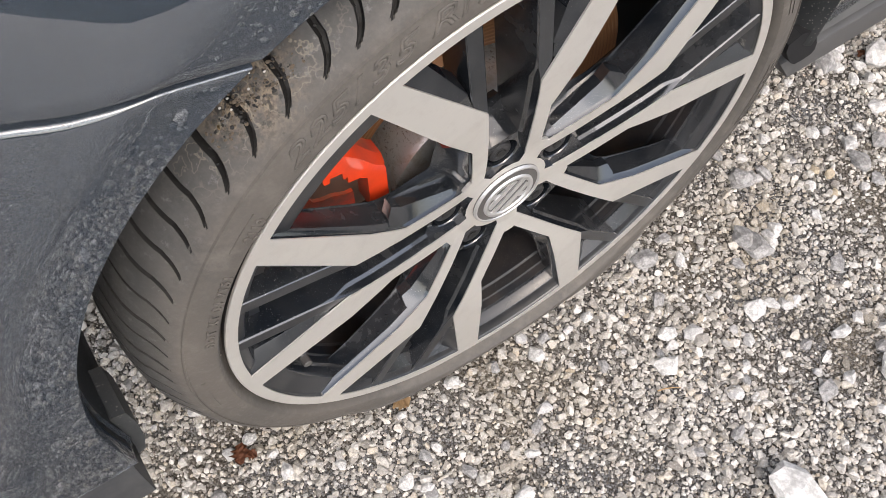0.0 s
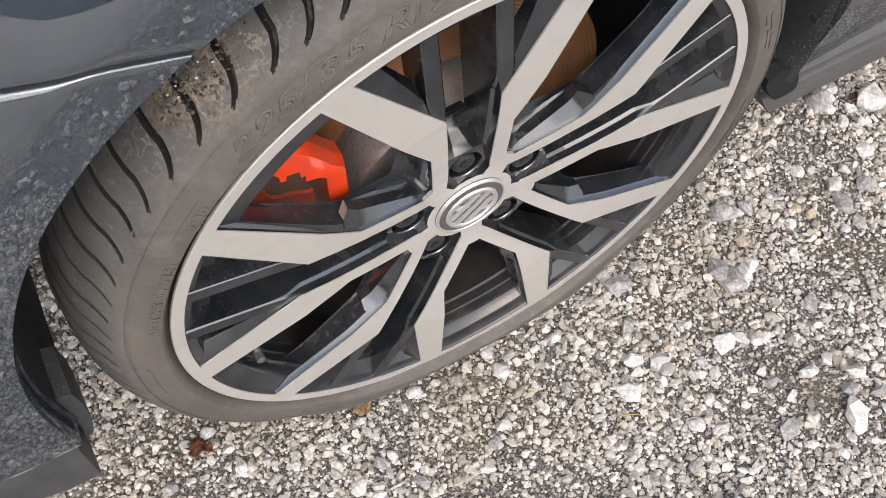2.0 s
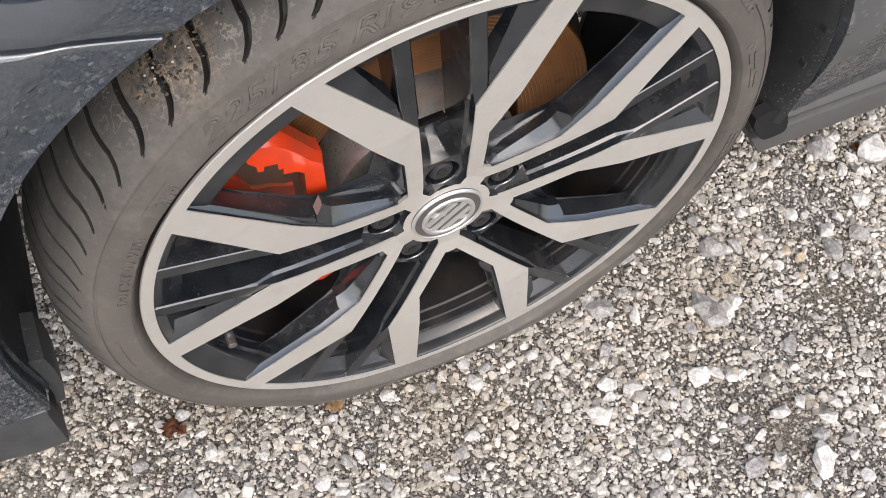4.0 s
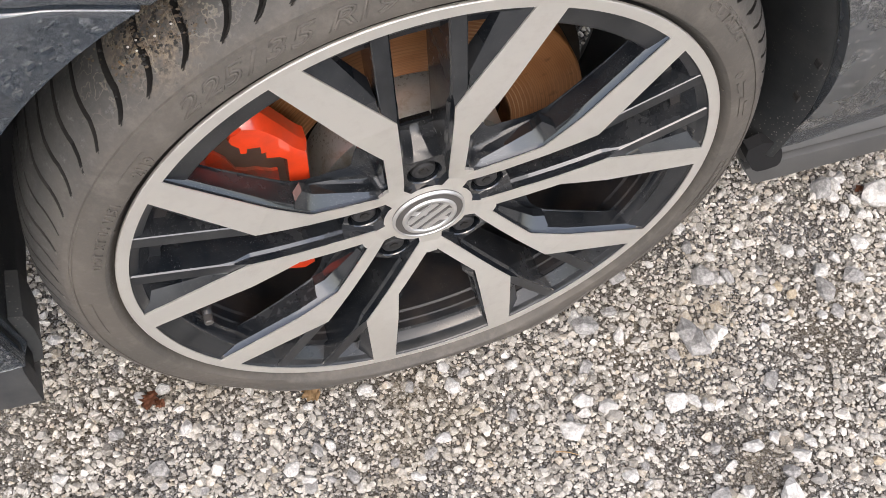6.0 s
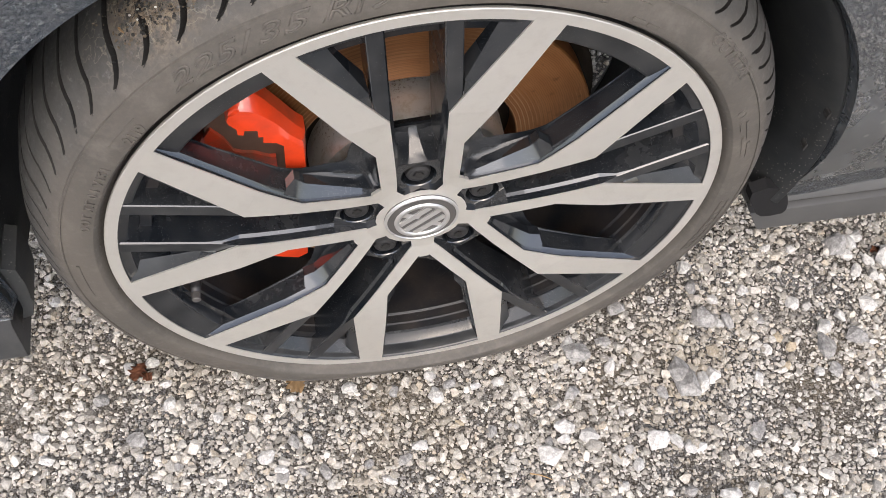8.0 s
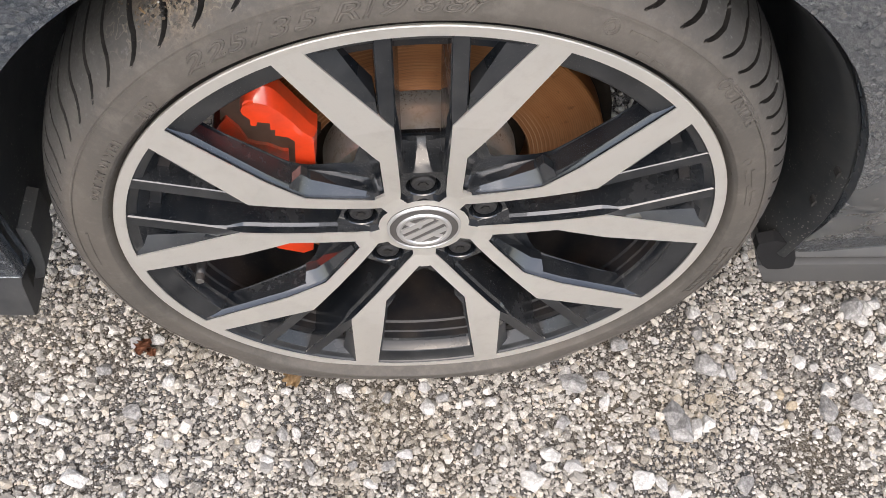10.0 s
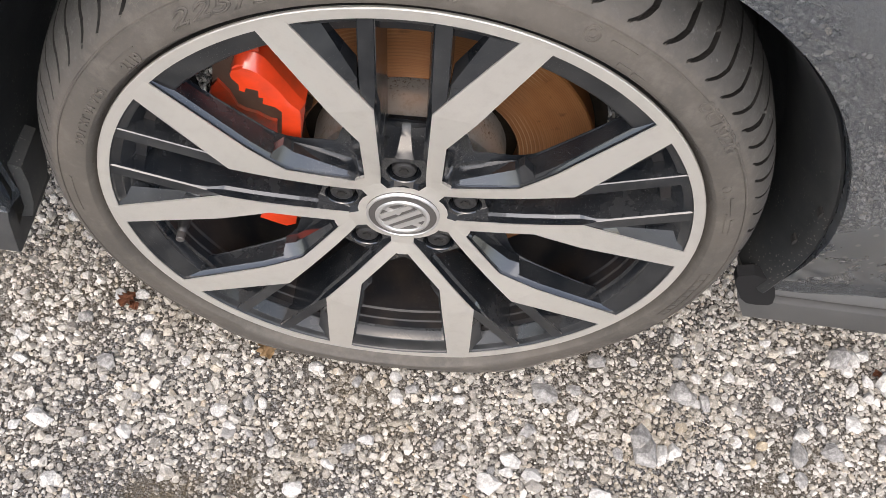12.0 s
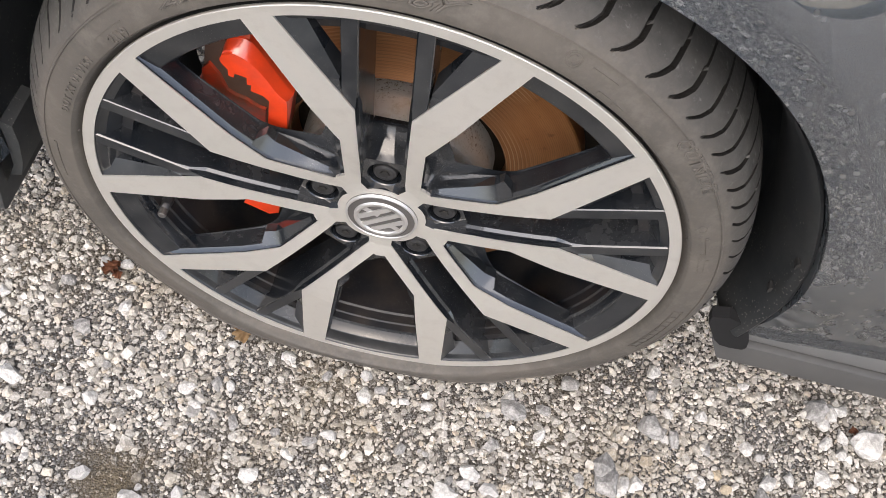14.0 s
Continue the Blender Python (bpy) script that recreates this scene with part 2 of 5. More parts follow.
def make_stone(name, island):
    m = Nodes(name, Roughness=0.85)
    rnd = m.n("ShaderNodeNewGeometry").outputs["Random Per Island"] if island else m.n("ShaderNodeObjectInfo").outputs["Random"]
    if name == "dark_grit":
        stops = [(0.0, (0.092, 0.074, 0.055)), (0.35, (0.170, 0.148, 0.120)), (0.6, (0.27, 0.248, 0.215)), (0.85, (0.54, 0.515, 0.47)), (1.0, (0.21, 0.17, 0.12))]
    elif island:
        stops = [(0.0, (0.20, 0.185, 0.16)), (0.16, (0.335, 0.308, 0.262)), (0.36, (0.475, 0.448, 0.398)), (0.56, (0.615, 0.586, 0.532)), (0.68, (0.50, 0.43, 0.33)), (0.80, (0.81, 0.778, 0.712)), (0.90, (0.68, 0.646, 0.588)), (1.0, (0.28, 0.25, 0.21))]
    else:
        stops = [(0.0, (0.60, 0.59, 0.57)), (0.35, (0.44, 0.43, 0.41)), (0.55, (0.68, 0.67, 0.65)), (0.75, (0.52, 0.47, 0.38)), (0.88, (0.26, 0.25, 0.235)), (1.0, (0.62, 0.61, 0.59))]
    tone = m.ramp(rnd, stops)
    vein = m.noise(170 if island else 2.6, 6, 0.75)
    spot = m.ramp(m.noise(420 if island else 7.0, 4, 0.7), [(0.46, 0.0), (0.60, 0.75)])
    c = m.mix(m.ramp(vein, [(0.35, 0.7), (0.6, 0.0)]), tone, m.mix(0.6, tone, (0.12, 0.115, 0.11)))
    c = m.mix(spot, c, m.mix(0.45, c, (0.14, 0.135, 0.13)))
    if island:
        c = m.mix(m.ramp(m.noise(4.5, 4, 0.6), [(0.54, 0.0), (0.70, 0.42)]), c, (0.26, 0.21, 0.13))
        c = earthy(m, c)
    m.set("Base Color", m.mix(m.ramp(m.noise(600 if island else 12.0, 3), [(0.52, 0.0), (0.8, 0.6)]), c, (0.72, 0.71, 0.69)))
    m.bump(vein, 0.6, 0.0015)
    return m.mat


def make_lump(name, face, fleck):
    m = Nodes(name, Roughness=0.85)
    vein = m.noise(2.6, 7, 0.75)
    c = m.mix(m.ramp(vein, [(0.40, 0.9), (0.58, 0.0)]), face, fleck)
    m.set("Base Color", m.mix(m.ramp(m.noise(7.5, 6, 0.75), [(0.5, 0.0), (0.66, 0.7)]), c, fleck))
    m.bump(m.noise(5, 6, 0.7), 0.8, 0.0016)
    return m.mat


def make_soil():
    m = Nodes("fine_grey_grit", Roughness=0.95)
    grain, edge = m.voronoi(480, out="Color"), m.voronoi(480)
    dust = m.noise(1100, 4, 0.7)
    big = m.ramp(m.noise(6, 5, 0.6), [(0.45, 0.0), (0.66, 1.0)])
    g = m.ramp(grain, [(0.0, 0.060), (0.5, 0.130), (0.8, 0.25), (1.0, 0.50)])
    c = m.mix(big, g, m.mix(0.6, g, (0.17, 0.135, 0.085)))
    c = m.mix(m.ramp(edge, [(0.45, 0.0), (0.75, 1.0)]), c, (0.034, 0.027, 0.019))
    c = earthy(m, c)
    # further off the loose stones are part of the surface
    away = m.n("ShaderNodeVectorMath", {0: m.coords(), 1: (0.1, -0.1, 0.0)}, operation="DISTANCE").outputs["Value"]
    away = m.n("ShaderNodeMath", {0: away, 1: m.noise(5, 4)}, operation="ADD").outputs[0]
    far = m.n("ShaderNodeMapRange", {"Value": away, "From Min": 1.0, "From Max": 1.45}).outputs[0]
    stones = m.mix(m.ramp(m.voronoi(130), [(0.45, 0.0), (0.75, 1.0)]), m.ramp(m.voronoi(130, out="Color"), [(0.0, (0.14, 0.13, 0.112)), (0.5, (0.30, 0.282, 0.25)), (1.0, (0.54, 0.515, 0.475))]), (0.06, 0.054, 0.045))
    c = m.mix(far, c, stones)
    m.set("Base Color", m.mix(m.ramp(dust, [(0.45, 0.0), (0.75, 0.25)]), c, (0.14, 0.125, 0.105)))
    m.bump(edge, 0.9, 0.002)
    m.t.nodes["Bump"].invert = True
    return m.mat


def make_leaf():
    m = Nodes("dry_brown_leaf", Roughness=0.7)
    m.set("Base Color", m.mix(m.noise(140, 4), (0.13, 0.045, 0.022), (0.27, 0.105, 0.050)))
    return m.mat


def make_plain(name, col, rough, metal=0.0, var=0.25, spec=0.5):
    m = Nodes(name, Roughness=rough, Metallic=metal, Specular_IOR_Level=spec)
    m.set("Base Color", m.mix(m.noise(70, 5, 0.6), col, tuple(c * (1 - var) for c in col)))
    m.bump(m.noise(350, 3), 0.1, 0.0004)
    return m.mat


RUBBER = make_rubber("dusty_tyre_rubber", (0.062, 0.057, 0.051), (0.100, 0.088, 0.075), (0.135, 0.121, 0.105), (0.044, 0.044, 0.043))
GROOVE = make_rubber("near_black_rubber", (0.008, 0.008, 0.008), (0.014, 0.013, 0.012), (0.025, 0.023, 0.021))
PAINT, SHELL = make_paint("glossy_dark_blue_grey_paint", 0.40), make_paint("clean_dark_blue_grey_paint", 0.0)
ALU, BLACK = make_machined(), make_gloss_black()
RAMP = make_gloss_black("gloss_black_ramp", 0.5, 1.6, 0.16)
BARREL = make_gloss_black("dusty_black_barrel", 0.9, 1.45, 0.34, (0.046, 0.036, 0.030))
# The step's broad dust patches also imitate a half-dark, half-bright reflection.
STEP = make_gloss_black("patchy_black_step", 1.0, 1.55, 0.10, (0.040, 0.041, 0.042), 9)
DEEP = make_gloss_black("deep_black_lacquer", 0.7, 1.6, 0.18)
SATIN = make_gloss_black("satin_charcoal_lacquer", 0.9, 1.6, 0.28)
PLASTIC, TRIM, RUST, HAT, RED, GRIME_SHADE, IRON = make_plastic(), make_trim(), make_rust(), make_hat(), make_caliper(), make_grimy_shaded_red(), make_dark_metal()
GRIT = make_stone("dark_grit", True)
PEBBLE, STONE, SOIL, LEAF = make_stone("crushed_limestone", True), make_stone("limestone_lump", False), make_soil(), make_leaf()
PAD = make_plain("grimy_pad_steel", (0.19, 0.12, 0.09), 0.55, 0.3, 0.5)
BOLT = make_plain("dull_black_bolt", (0.05, 0.05, 0.052), 0.42, 0.5)
SILVER = make_plain("bright_silver", (0.70, 0.69, 0.68), 0.42, 0.8, 0.1)
CAPGREY = make_plain("dark_grey_enamel", (0.10, 0.095, 0.09), 0.35, 0.2)
DEBRIS = make_plain("dried_mud", (0.135, 0.105, 0.075), 0.9, 0.0, 0.6)
WHITE, SLATE, TAN = make_lump("chalky_white_stone", (0.70, 0.685, 0.66), (0.36, 0.35, 0.33)), make_lump("grey_limestone", (0.40, 0.39, 0.375), (0.17, 0.165, 0.16)), make_lump("tan_limestone", (0.52, 0.44, 0.32), (0.30, 0.25, 0.18))
FLAP = make_flap()
SOOTY = make_plain("dull_black_rubber_sheet", (0.014, 0.014, 0.015), 0.8, 0.0, 0.3, 0.25)
BACKDROP = make_plain("dark_backdrop_tone", (0.030, 0.045, 0.050), 0.95, 0.0, 0.5)
YELLOW = make_plain("yellowed_leaf", (0.50, 0.33, 0.17), 0.7, 0.0, 0.55)


# ---- mesh tools ----
HUB = Vector((0.0, 0.0, 0.2824))
CLOCK = 4.93


def mesh_object(name, verts, faces, material, smooth=False):
    me = bpy.data.meshes.new(name)
    me.from_pydata([tuple(v) for v in verts], [], faces)
    me.materials.append(material)
    if smooth:
        me.polygons.foreach_set("use_smooth", [True] * len(me.polygons))
    me.update()
    return new(name, me)


def part(name, bm, material, parent=None, label="", smooth=False):
    bmesh.ops.recalc_face_normals(bm, faces=bm.faces)
    me = bpy.data.meshes.new(name)
    bm.to_mesh(me)
    bm.free()
    me.materials.append(material)
    if smooth:
        me.polygons.foreach_set("use_smooth", [True] * len(me.polygons))
    ob = new(name, me)
    ob.parent = parent
    return tagged(ob, label)


def sharp(ob, deg=35.0):
    """Smooth shading that breaks at hard edges."""
    me = ob.data
    bm = bmesh.new()
    bm.from_mesh(me)
    for f in bm.faces:
        f.smooth = True
    for e in bm.edges:
        e.smooth = len(e.link_faces) == 2 and e.calc_face_angle(0.0) < radians(deg)
    bm.to_mesh(me)
    bm.free()
    return ob


def revolve(profile, steps, a0=0.0, a1=360.0, closed=False):
    """Turns (radius, depth) points about the axle; depth runs inwards, along +y."""
    bm = bmesh.new()
    full = abs(a1 - a0) >= 359.9
    rings = []
    for i in range(steps if full else steps + 1):
        a = radians(a0 + (a1 - a0) * i / steps)
        rings.append([bm.verts.new((r * math.cos(a), y, r * math.sin(a))) for r, y in profile])
    m = len(profile)
    for i in range(steps):
        p, q = rings[i], rings[(i + 1) % len(rings)]
        for j in range(m if closed else m - 1):
            k = (j + 1) % m
            bm.faces.new((p[j], p[k], q[k], q[j]))
    return bm


def prism(outline, y0, y1, bm=None):
    """A slab between depths y0 (front) and y1, over an outline of (x, z) points; y0 may be a function of the point."""
    bm = bm or bmesh.new()
    f0 = y0 if callable(y0) else (lambda p: y0)
    f1 = y1 if callable(y1) else (lambda p: y1)
    front = [bm.verts.new((x, f0((x, z)), z)) for x, z in outline]
    back = [bm.verts.new((x, f1((x, z)), z)) for x, z in outline]
    bm.faces.new(front)
    bm.faces.new(back[::-1])
    n = len(outline)
    for i in range(n):
        bm.faces.new((front[i], back[i], back[(i + 1) % n], front[(i + 1) % n]))
    return bm


def bevel(bm, w, seg=2, deg=30.0):
    es = [e for e in bm.edges if len(e.link_faces) == 2 and e.calc_face_angle(0.0) > radians(deg)]
    bmesh.ops.bevel(bm, geom=es, offset=w, segments=seg, affect="EDGES", clamp_overlap=True)
    return bm


def box(x0, x1, y0, y1, z0, z1, bm=None):
    bm = bm or bmesh.new()
    v = [bm.verts.new(p) for p in ((x0, y0, z0), (x1, y0, z0), (x1, y1, z0), (x0, y1, z0), (x0, y0, z1), (x1, y0, z1), (x1, y1, z1), (x0, y1, z1))]
    for f in ((0, 3, 2, 1), (4, 5, 6, 7), (0, 1, 5, 4), (1, 2, 6, 5), (2, 3, 7, 6), (3, 0, 4, 7)):
        bm.faces.new([v[i] for i in f])
    return bm


def turned(ob, degrees):
    """A copy of a wheel part, turned about the axle."""
    c = ob.copy()
    scene.collection.objects.link(c)
    c.parent = ob.parent
    c.matrix_basis = pose(0, 0, 0, 0, -degrees, 0) @ ob.matrix_basis
    return c


# ---- the car ----
car = new("car")
tagged(car, "dark blue-grey car with black alloy wheel parked on gravel", "car")


def face_depth(r):
    """Depth of the machined wheel face: flat outside, dished towards the hub."""
    t = min(max((0.158 - r) / 0.112, 0.0), 1.0)
    return 0.0165 * t * (0.55 + 0.45 * t)


def polar(r, deg):
    return r * math.cos(radians(deg)), r * math.sin(radians(deg))


RIM_PROFILE = [(0.2560, 0.0022), (0.2588, 0.0020), (0.2588, 0.0004), (0.2585, -0.0002), (0.2580, -0.0005), (0.2490, 0.0000), (0.2490, 0.0015)]
BARREL_PROFILE = [(0.2490, 0.0010), (0.2486, 0.0030), (0.2480, 0.0178), (0.2231, 0.0181), (0.2224, 0.0250), (0.2208, 0.0264), (0.2203, 0.0352), (0.2184, 0.0372),
                  (0.2180, 0.0450), (0.2165, 0.1200), (0.2200, 0.1700), (0.2400, 0.1900), (0.2480, 0.2000), (0.2590, 0.2030),
                  (0.2590, 0.2060), (0.2450, 0.2060), (0.2300, 0.1850), (0.2290, 0.0700), (0.2560, 0.0300), (0.2560, 0.0120), (0.2582, 0.0060), (0.2584, 0.0021)]
WEB_PROFILE = [(0.2489, 0.0009), (0.2486, 0.0024), (0.2478, 0.0034), (0.2312, 0.0056), (0.2300, 0.0061), (0.2291, 0.0070), (0.2261, 0.0165), (0.2231, 0.0184)]


ARM_IN = [(0.0440, 0.0195), (0.0560, 0.0190), (0.0800, 0.0193), (0.1120, 0.0202), (0.1340, 0.0209), (0.1560, 0.0215), (0.1640, 0.0270), (0.1800, 0.0382), (0.2000, 0.0521), (0.2366, 0.0776), (0.2415, 0.0811)]
ARM_OUT = [(0.0400, 0.0290), (0.0520, 0.0322), (0.0800, 0.0330), (0.1120, 0.0340), (0.1215, 0.0394), (0.1500, 0.0557), (0.1580, 0.0603), (0.1750, 0.0700), (0.1950, 0.0814), (0.2301, 0.1015), (0.2350, 0.1043)]


def mesh_rows(bm, rows, closed=False):
    """Quads between rows of vertices."""
    for p, q in zip(rows, rows[1:]):
        n = len(p)
        for j in range(n if closed else n - 1):
            k = (j + 1) % n
            try:
                bm.faces.new((p[j], p[k], q[k], q[j]))
            except ValueError:
                pass


def arm_face(sign):
    """The machined plate on top of one arm, over the along/across plan of a lobe."""
    bm = bmesh.new()
    rows = []
    for i, o in zip(ARM_IN, ARM_OUT):
        row = []
        for lift, flip in ((-0.0002, False), (0.0012, True)):
            for p in ((i, o) if not flip else (o, i)):
                row.append(bm.verts.new((p[0], face_depth(math.hypot(*p)) + lift, sign * p[1])))
        rows.append(row)
    mesh_rows(bm, rows, True)
    bm.faces.new(rows[0])
    bm.faces.new(rows[-1][::-1])
    return bm


def lobe_half(sign):
    """Black side of a lobe: inner wall, strut, facet and the small three-cornered opening."""
    bm = bmesh.new()
    fd = lambda a, c: face_depth(math.hypot(a, c)) + 0.0008

    def strip(*lines):
        rows = [[bm.verts.new((a, y, sign * c)) for a, c, y in line] for line in lines]
        mesh_rows(bm, rows)

    edge = [(0.0735, 0.0192), (0.0900, 0.0196), (0.1120, 0.0202), (0.1340, 0.0209), (0.1545, 0.0214)]
    e0 = [(a, c, fd(a, c)) for a, c in edge]
    e1 = [(a, c - 0.0012, y + 0.0060) for a, c, y in e0]
    e2 = [(a, c - 0.0034, y + 0.0086) for a, c, y in e0]
    e3 = [(a, 0.0160, 0.0460) for a, c, y in e0]
    # on from the knee along the strut, whose top lies just under the machined face
    k0 = [(0.1545, 0.0214, fd(0.1545, 0.0214)), (0.1680, 0.0207, 0.0020), (0.1800, 0.0206, 0.0022), (0.2490, 0.0206, 0.0022)]
    k1 = [(0.1545, 0.0202, e1[-1][2]), (0.1680, 0.0199, 0.0030), (0.1800, 0.0202, 0.0027), (0.2490, 0.0202, 0.0027)]
    k2 = [(0.1545, 0.0179, e2[-1][2]), (0.1680, 0.0188, 0.0044), (0.1800, 0.0195, 0.0034), (0.2490, 0.0195, 0.0034)]
    k3 = [(0.1545, 0.0160, 0.0460), (0.1680, 0.0160, 0.0460), (0.1800, 0.0160, 0.0460), (0.2490, 0.0160, 0.0460)]
    strip(e0, e1, e2, e3)
    lug = [(0.0400, 0.0197), (0.0560, 0.0190), (0.0735, 0.0192)]
    strip([(a, c, fd(a, c)) for a, c in lug], [(a, c - 0.0003, 0.0210) for a, c in lug])
    strip(k0, k1, k2, k3)
    # strut top, from its inner edge to its outer edge
    o0 = [(0.1560, 0.0219, 0.0014), (0.1700, 0.0312, 0.0020), (0.1800, 0.0315, 0.0022), (0.2490, 0.0315, 0.0022)]
    o1 = [(0.1560, 0.0219, 0.0014), (0.1716, 0.0320, 0.0026), (0.1815, 0.0323, 0.0030), (0.2490, 0.0323, 0.0030)]
    o3 = [(0.1724, 0.0326, 0.0300), (0.1725, 0.0328, 0.0300), (0.1830, 0.0342, 0.0300), (0.2490, 0.0345, 0.0300)]
    strip(k0, o0, o1, o3)
    # facet from the arm's inner edge down to the small opening
    f0 = [(0.1716, 0.0323, 0.0014), (0.1860, 0.0424, 0.0012), (0.2100, 0.0590, 0.0012), (0.2380, 0.0782, 0.0012), (0.2460, 0.0790, 0.0040)]
    f1 = [(0.1724, 0.0325, 0.0030), (0.1835, 0.0338, 0.0036), (0.2060, 0.0456, 0.0066), (0.2285, 0.0575, 0.0098), (0.2460, 0.0668, 0.0120)]
    f2 = [(0.1725, 0.0326, 0.0038), (0.1843, 0.0333, 0.0043), (0.2066, 0.0450, 0.0073), (0.2289, 0.0569, 0.0105), (0.2462, 0.0662, 0.0127)]
    f3 = [(0.1726, 0.0328, 0.0178), (0.1935, 0.0352, 0.0180), (0.2070, 0.0436, 0.0180), (0.2250, 0.0547, 0.0182), (0.2460, 0.0640, 0.0190)]
    f4 = [(a - 0.003, c + 0.010, y + 0.004) for a, c, y in f3]
    strip(f0, f1, f2, f3, f4)
    bmesh.ops.remove_doubles(bm, verts=bm.verts[:], dist=0.00005)
    return bm


FLOOR = [(0.2450, 0.0490, 0.0225), (0.2400, 0.0486, 0.0225), (0.2050, 0.0450, 0.0225), (0.1830, 0.0410, 0.0228), (0.1400, 0.0362, 0.0268),
         (0.1265, 0.0335, 0.0292), (0.1150, 0.0250, 0.0305), (0.1050, 0.0110, 0.0308), (0.0985, 0.0030, 0.0310)]


def into_window(p):
    """A point of a lobe's along/across plan, in the plan of the neighbouring large opening."""
    return Vector(polar(math.hypot(*p), 36 - math.degrees(math.atan2(p[1], p[0]))))


def glide(a, b, c, d, u):
    """A smooth curve from b to c that heeds their neighbours."""
    return 0.5 * (2 * b + (c - a) * u + (2 * a - 5 * b + 4 * c - d) * u * u + (3 * b - 3 * c + d - a) * u ** 3)


def window_wall():
    """The black flanks of two neighbouring arms and the saddle between them, round one large opening; along runs out from the hub midway."""
    bm = bmesh.new()
    top = [into_window(p) for p in (ARM_OUT[10], ARM_OUT[9], ARM_OUT[8], ARM_OUT[7], (0.1300, 0.0443), ARM_OUT[4], ARM_OUT[3], ARM_OUT[2], ARM_OUT[1])]
    top.append(Vector((0.0632, 0.0)))
    top += [Vector((p.x, -p.y)) for p in reversed(top[:-1])]
    low = [Vector(q) for q in FLOOR] + [Vector((0.0976, 0.0, 0.0310))]
    low += [Vector((q.x, -q.y, q.z)) for q in reversed(low[:-1])]
    ends = len(top) - 1
    line = []
    for k in range(ends):
        n = 2 if k in (0, ends - 1) else 5
        for i in range(n):
            u = i / n
            line.append((top[k].lerp(top[k + 1], u), glide(low[max(k - 1, 0)], low[k], low[k + 1], low[min(k + 2, ends)], u)))
    line.append((top[-1], low[-1]))
    rows = [[] for _ in range(9)]
    for k, (p, q) in enumerate(line):
        a, b = line[max(k - 2, 0)][0], line[min(k + 2, len(line) - 1)][0]
        t = (b - a).normalized()
        n = Vector((t.y, -t.x))
        if n.dot(q.xy - p) < 0:
            n = -n
        y0 = face_depth(p.length)
        near = min(1.0, p.y ** 2 / 0.00006 + 0.25)
        for r, (w, d) in enumerate(((0.0, 0.0008), (0.0009, 0.0042), (0.0028, 0.0062))):
            c = p + n * w * near
            rows[r].append((c.x, y0 + d, c.y))
        for r, u in ((3, 0.08), (4, 0.18), (5, 0.36), (6, 0.65), (7, 1.0)):
            m = c.lerp(q.xy, u)
            rows[r].append((m.x, y0 + d + (q.z - y0 - d) * (1 - (1 - u) ** 8), m.y))
        m = q.xy + (p - q.xy).normalized() * 0.014
        rows[8].append((m.x, q.z + 0.004, m.y))
    mesh_rows(bm, [[bm.verts.new(v) for v in r] for r in rows])
    bmesh.ops.remove_doubles(bm, verts=bm.verts[:], dist=0.00002)
    return bm


def spoke_facet(side):
    """The bright planed facet between the bend of an arm and the hub."""
    bm = bmesh.new()
    rows = []
    for p, w0, w1 in (((0.1270, 0.0426), 0.0014, 0.0050), (ARM_OUT[4], 0.0014, 0.0112), (ARM_OUT[3], 0.0014, 0.0104), (ARM_OUT[2], 0.0014, 0.0068), ((0.0620, 0.0325), 0.0014, 0.0046)):
        p, a, b = (into_window(q) for q in (p, ARM_OUT[2], ARM_OUT[4]))
        t = (b - a).normalized()
        n = Vector((t.y, -t.x))
        if n.y > 0:
            n = -n
        y0 = face_depth(p.length)
        row = [(p + n * w, y0 + 0.0020 + 1.02 * w) for w in (w0, w1)]
        row = [row[0], row[1], (row[1][0], row[1][1] + 0.009), (row[0][0], row[0][1] + 0.012)]
        rows.append([bm.verts.new((q.x, y, side * q.y)) for q, y in row])
    mesh_rows(bm, rows, True)
    bm.faces.new(rows[0])
    bm.faces.new(rows[-1][::-1])
    return bevel(bm, 0.0005, 2, 30)


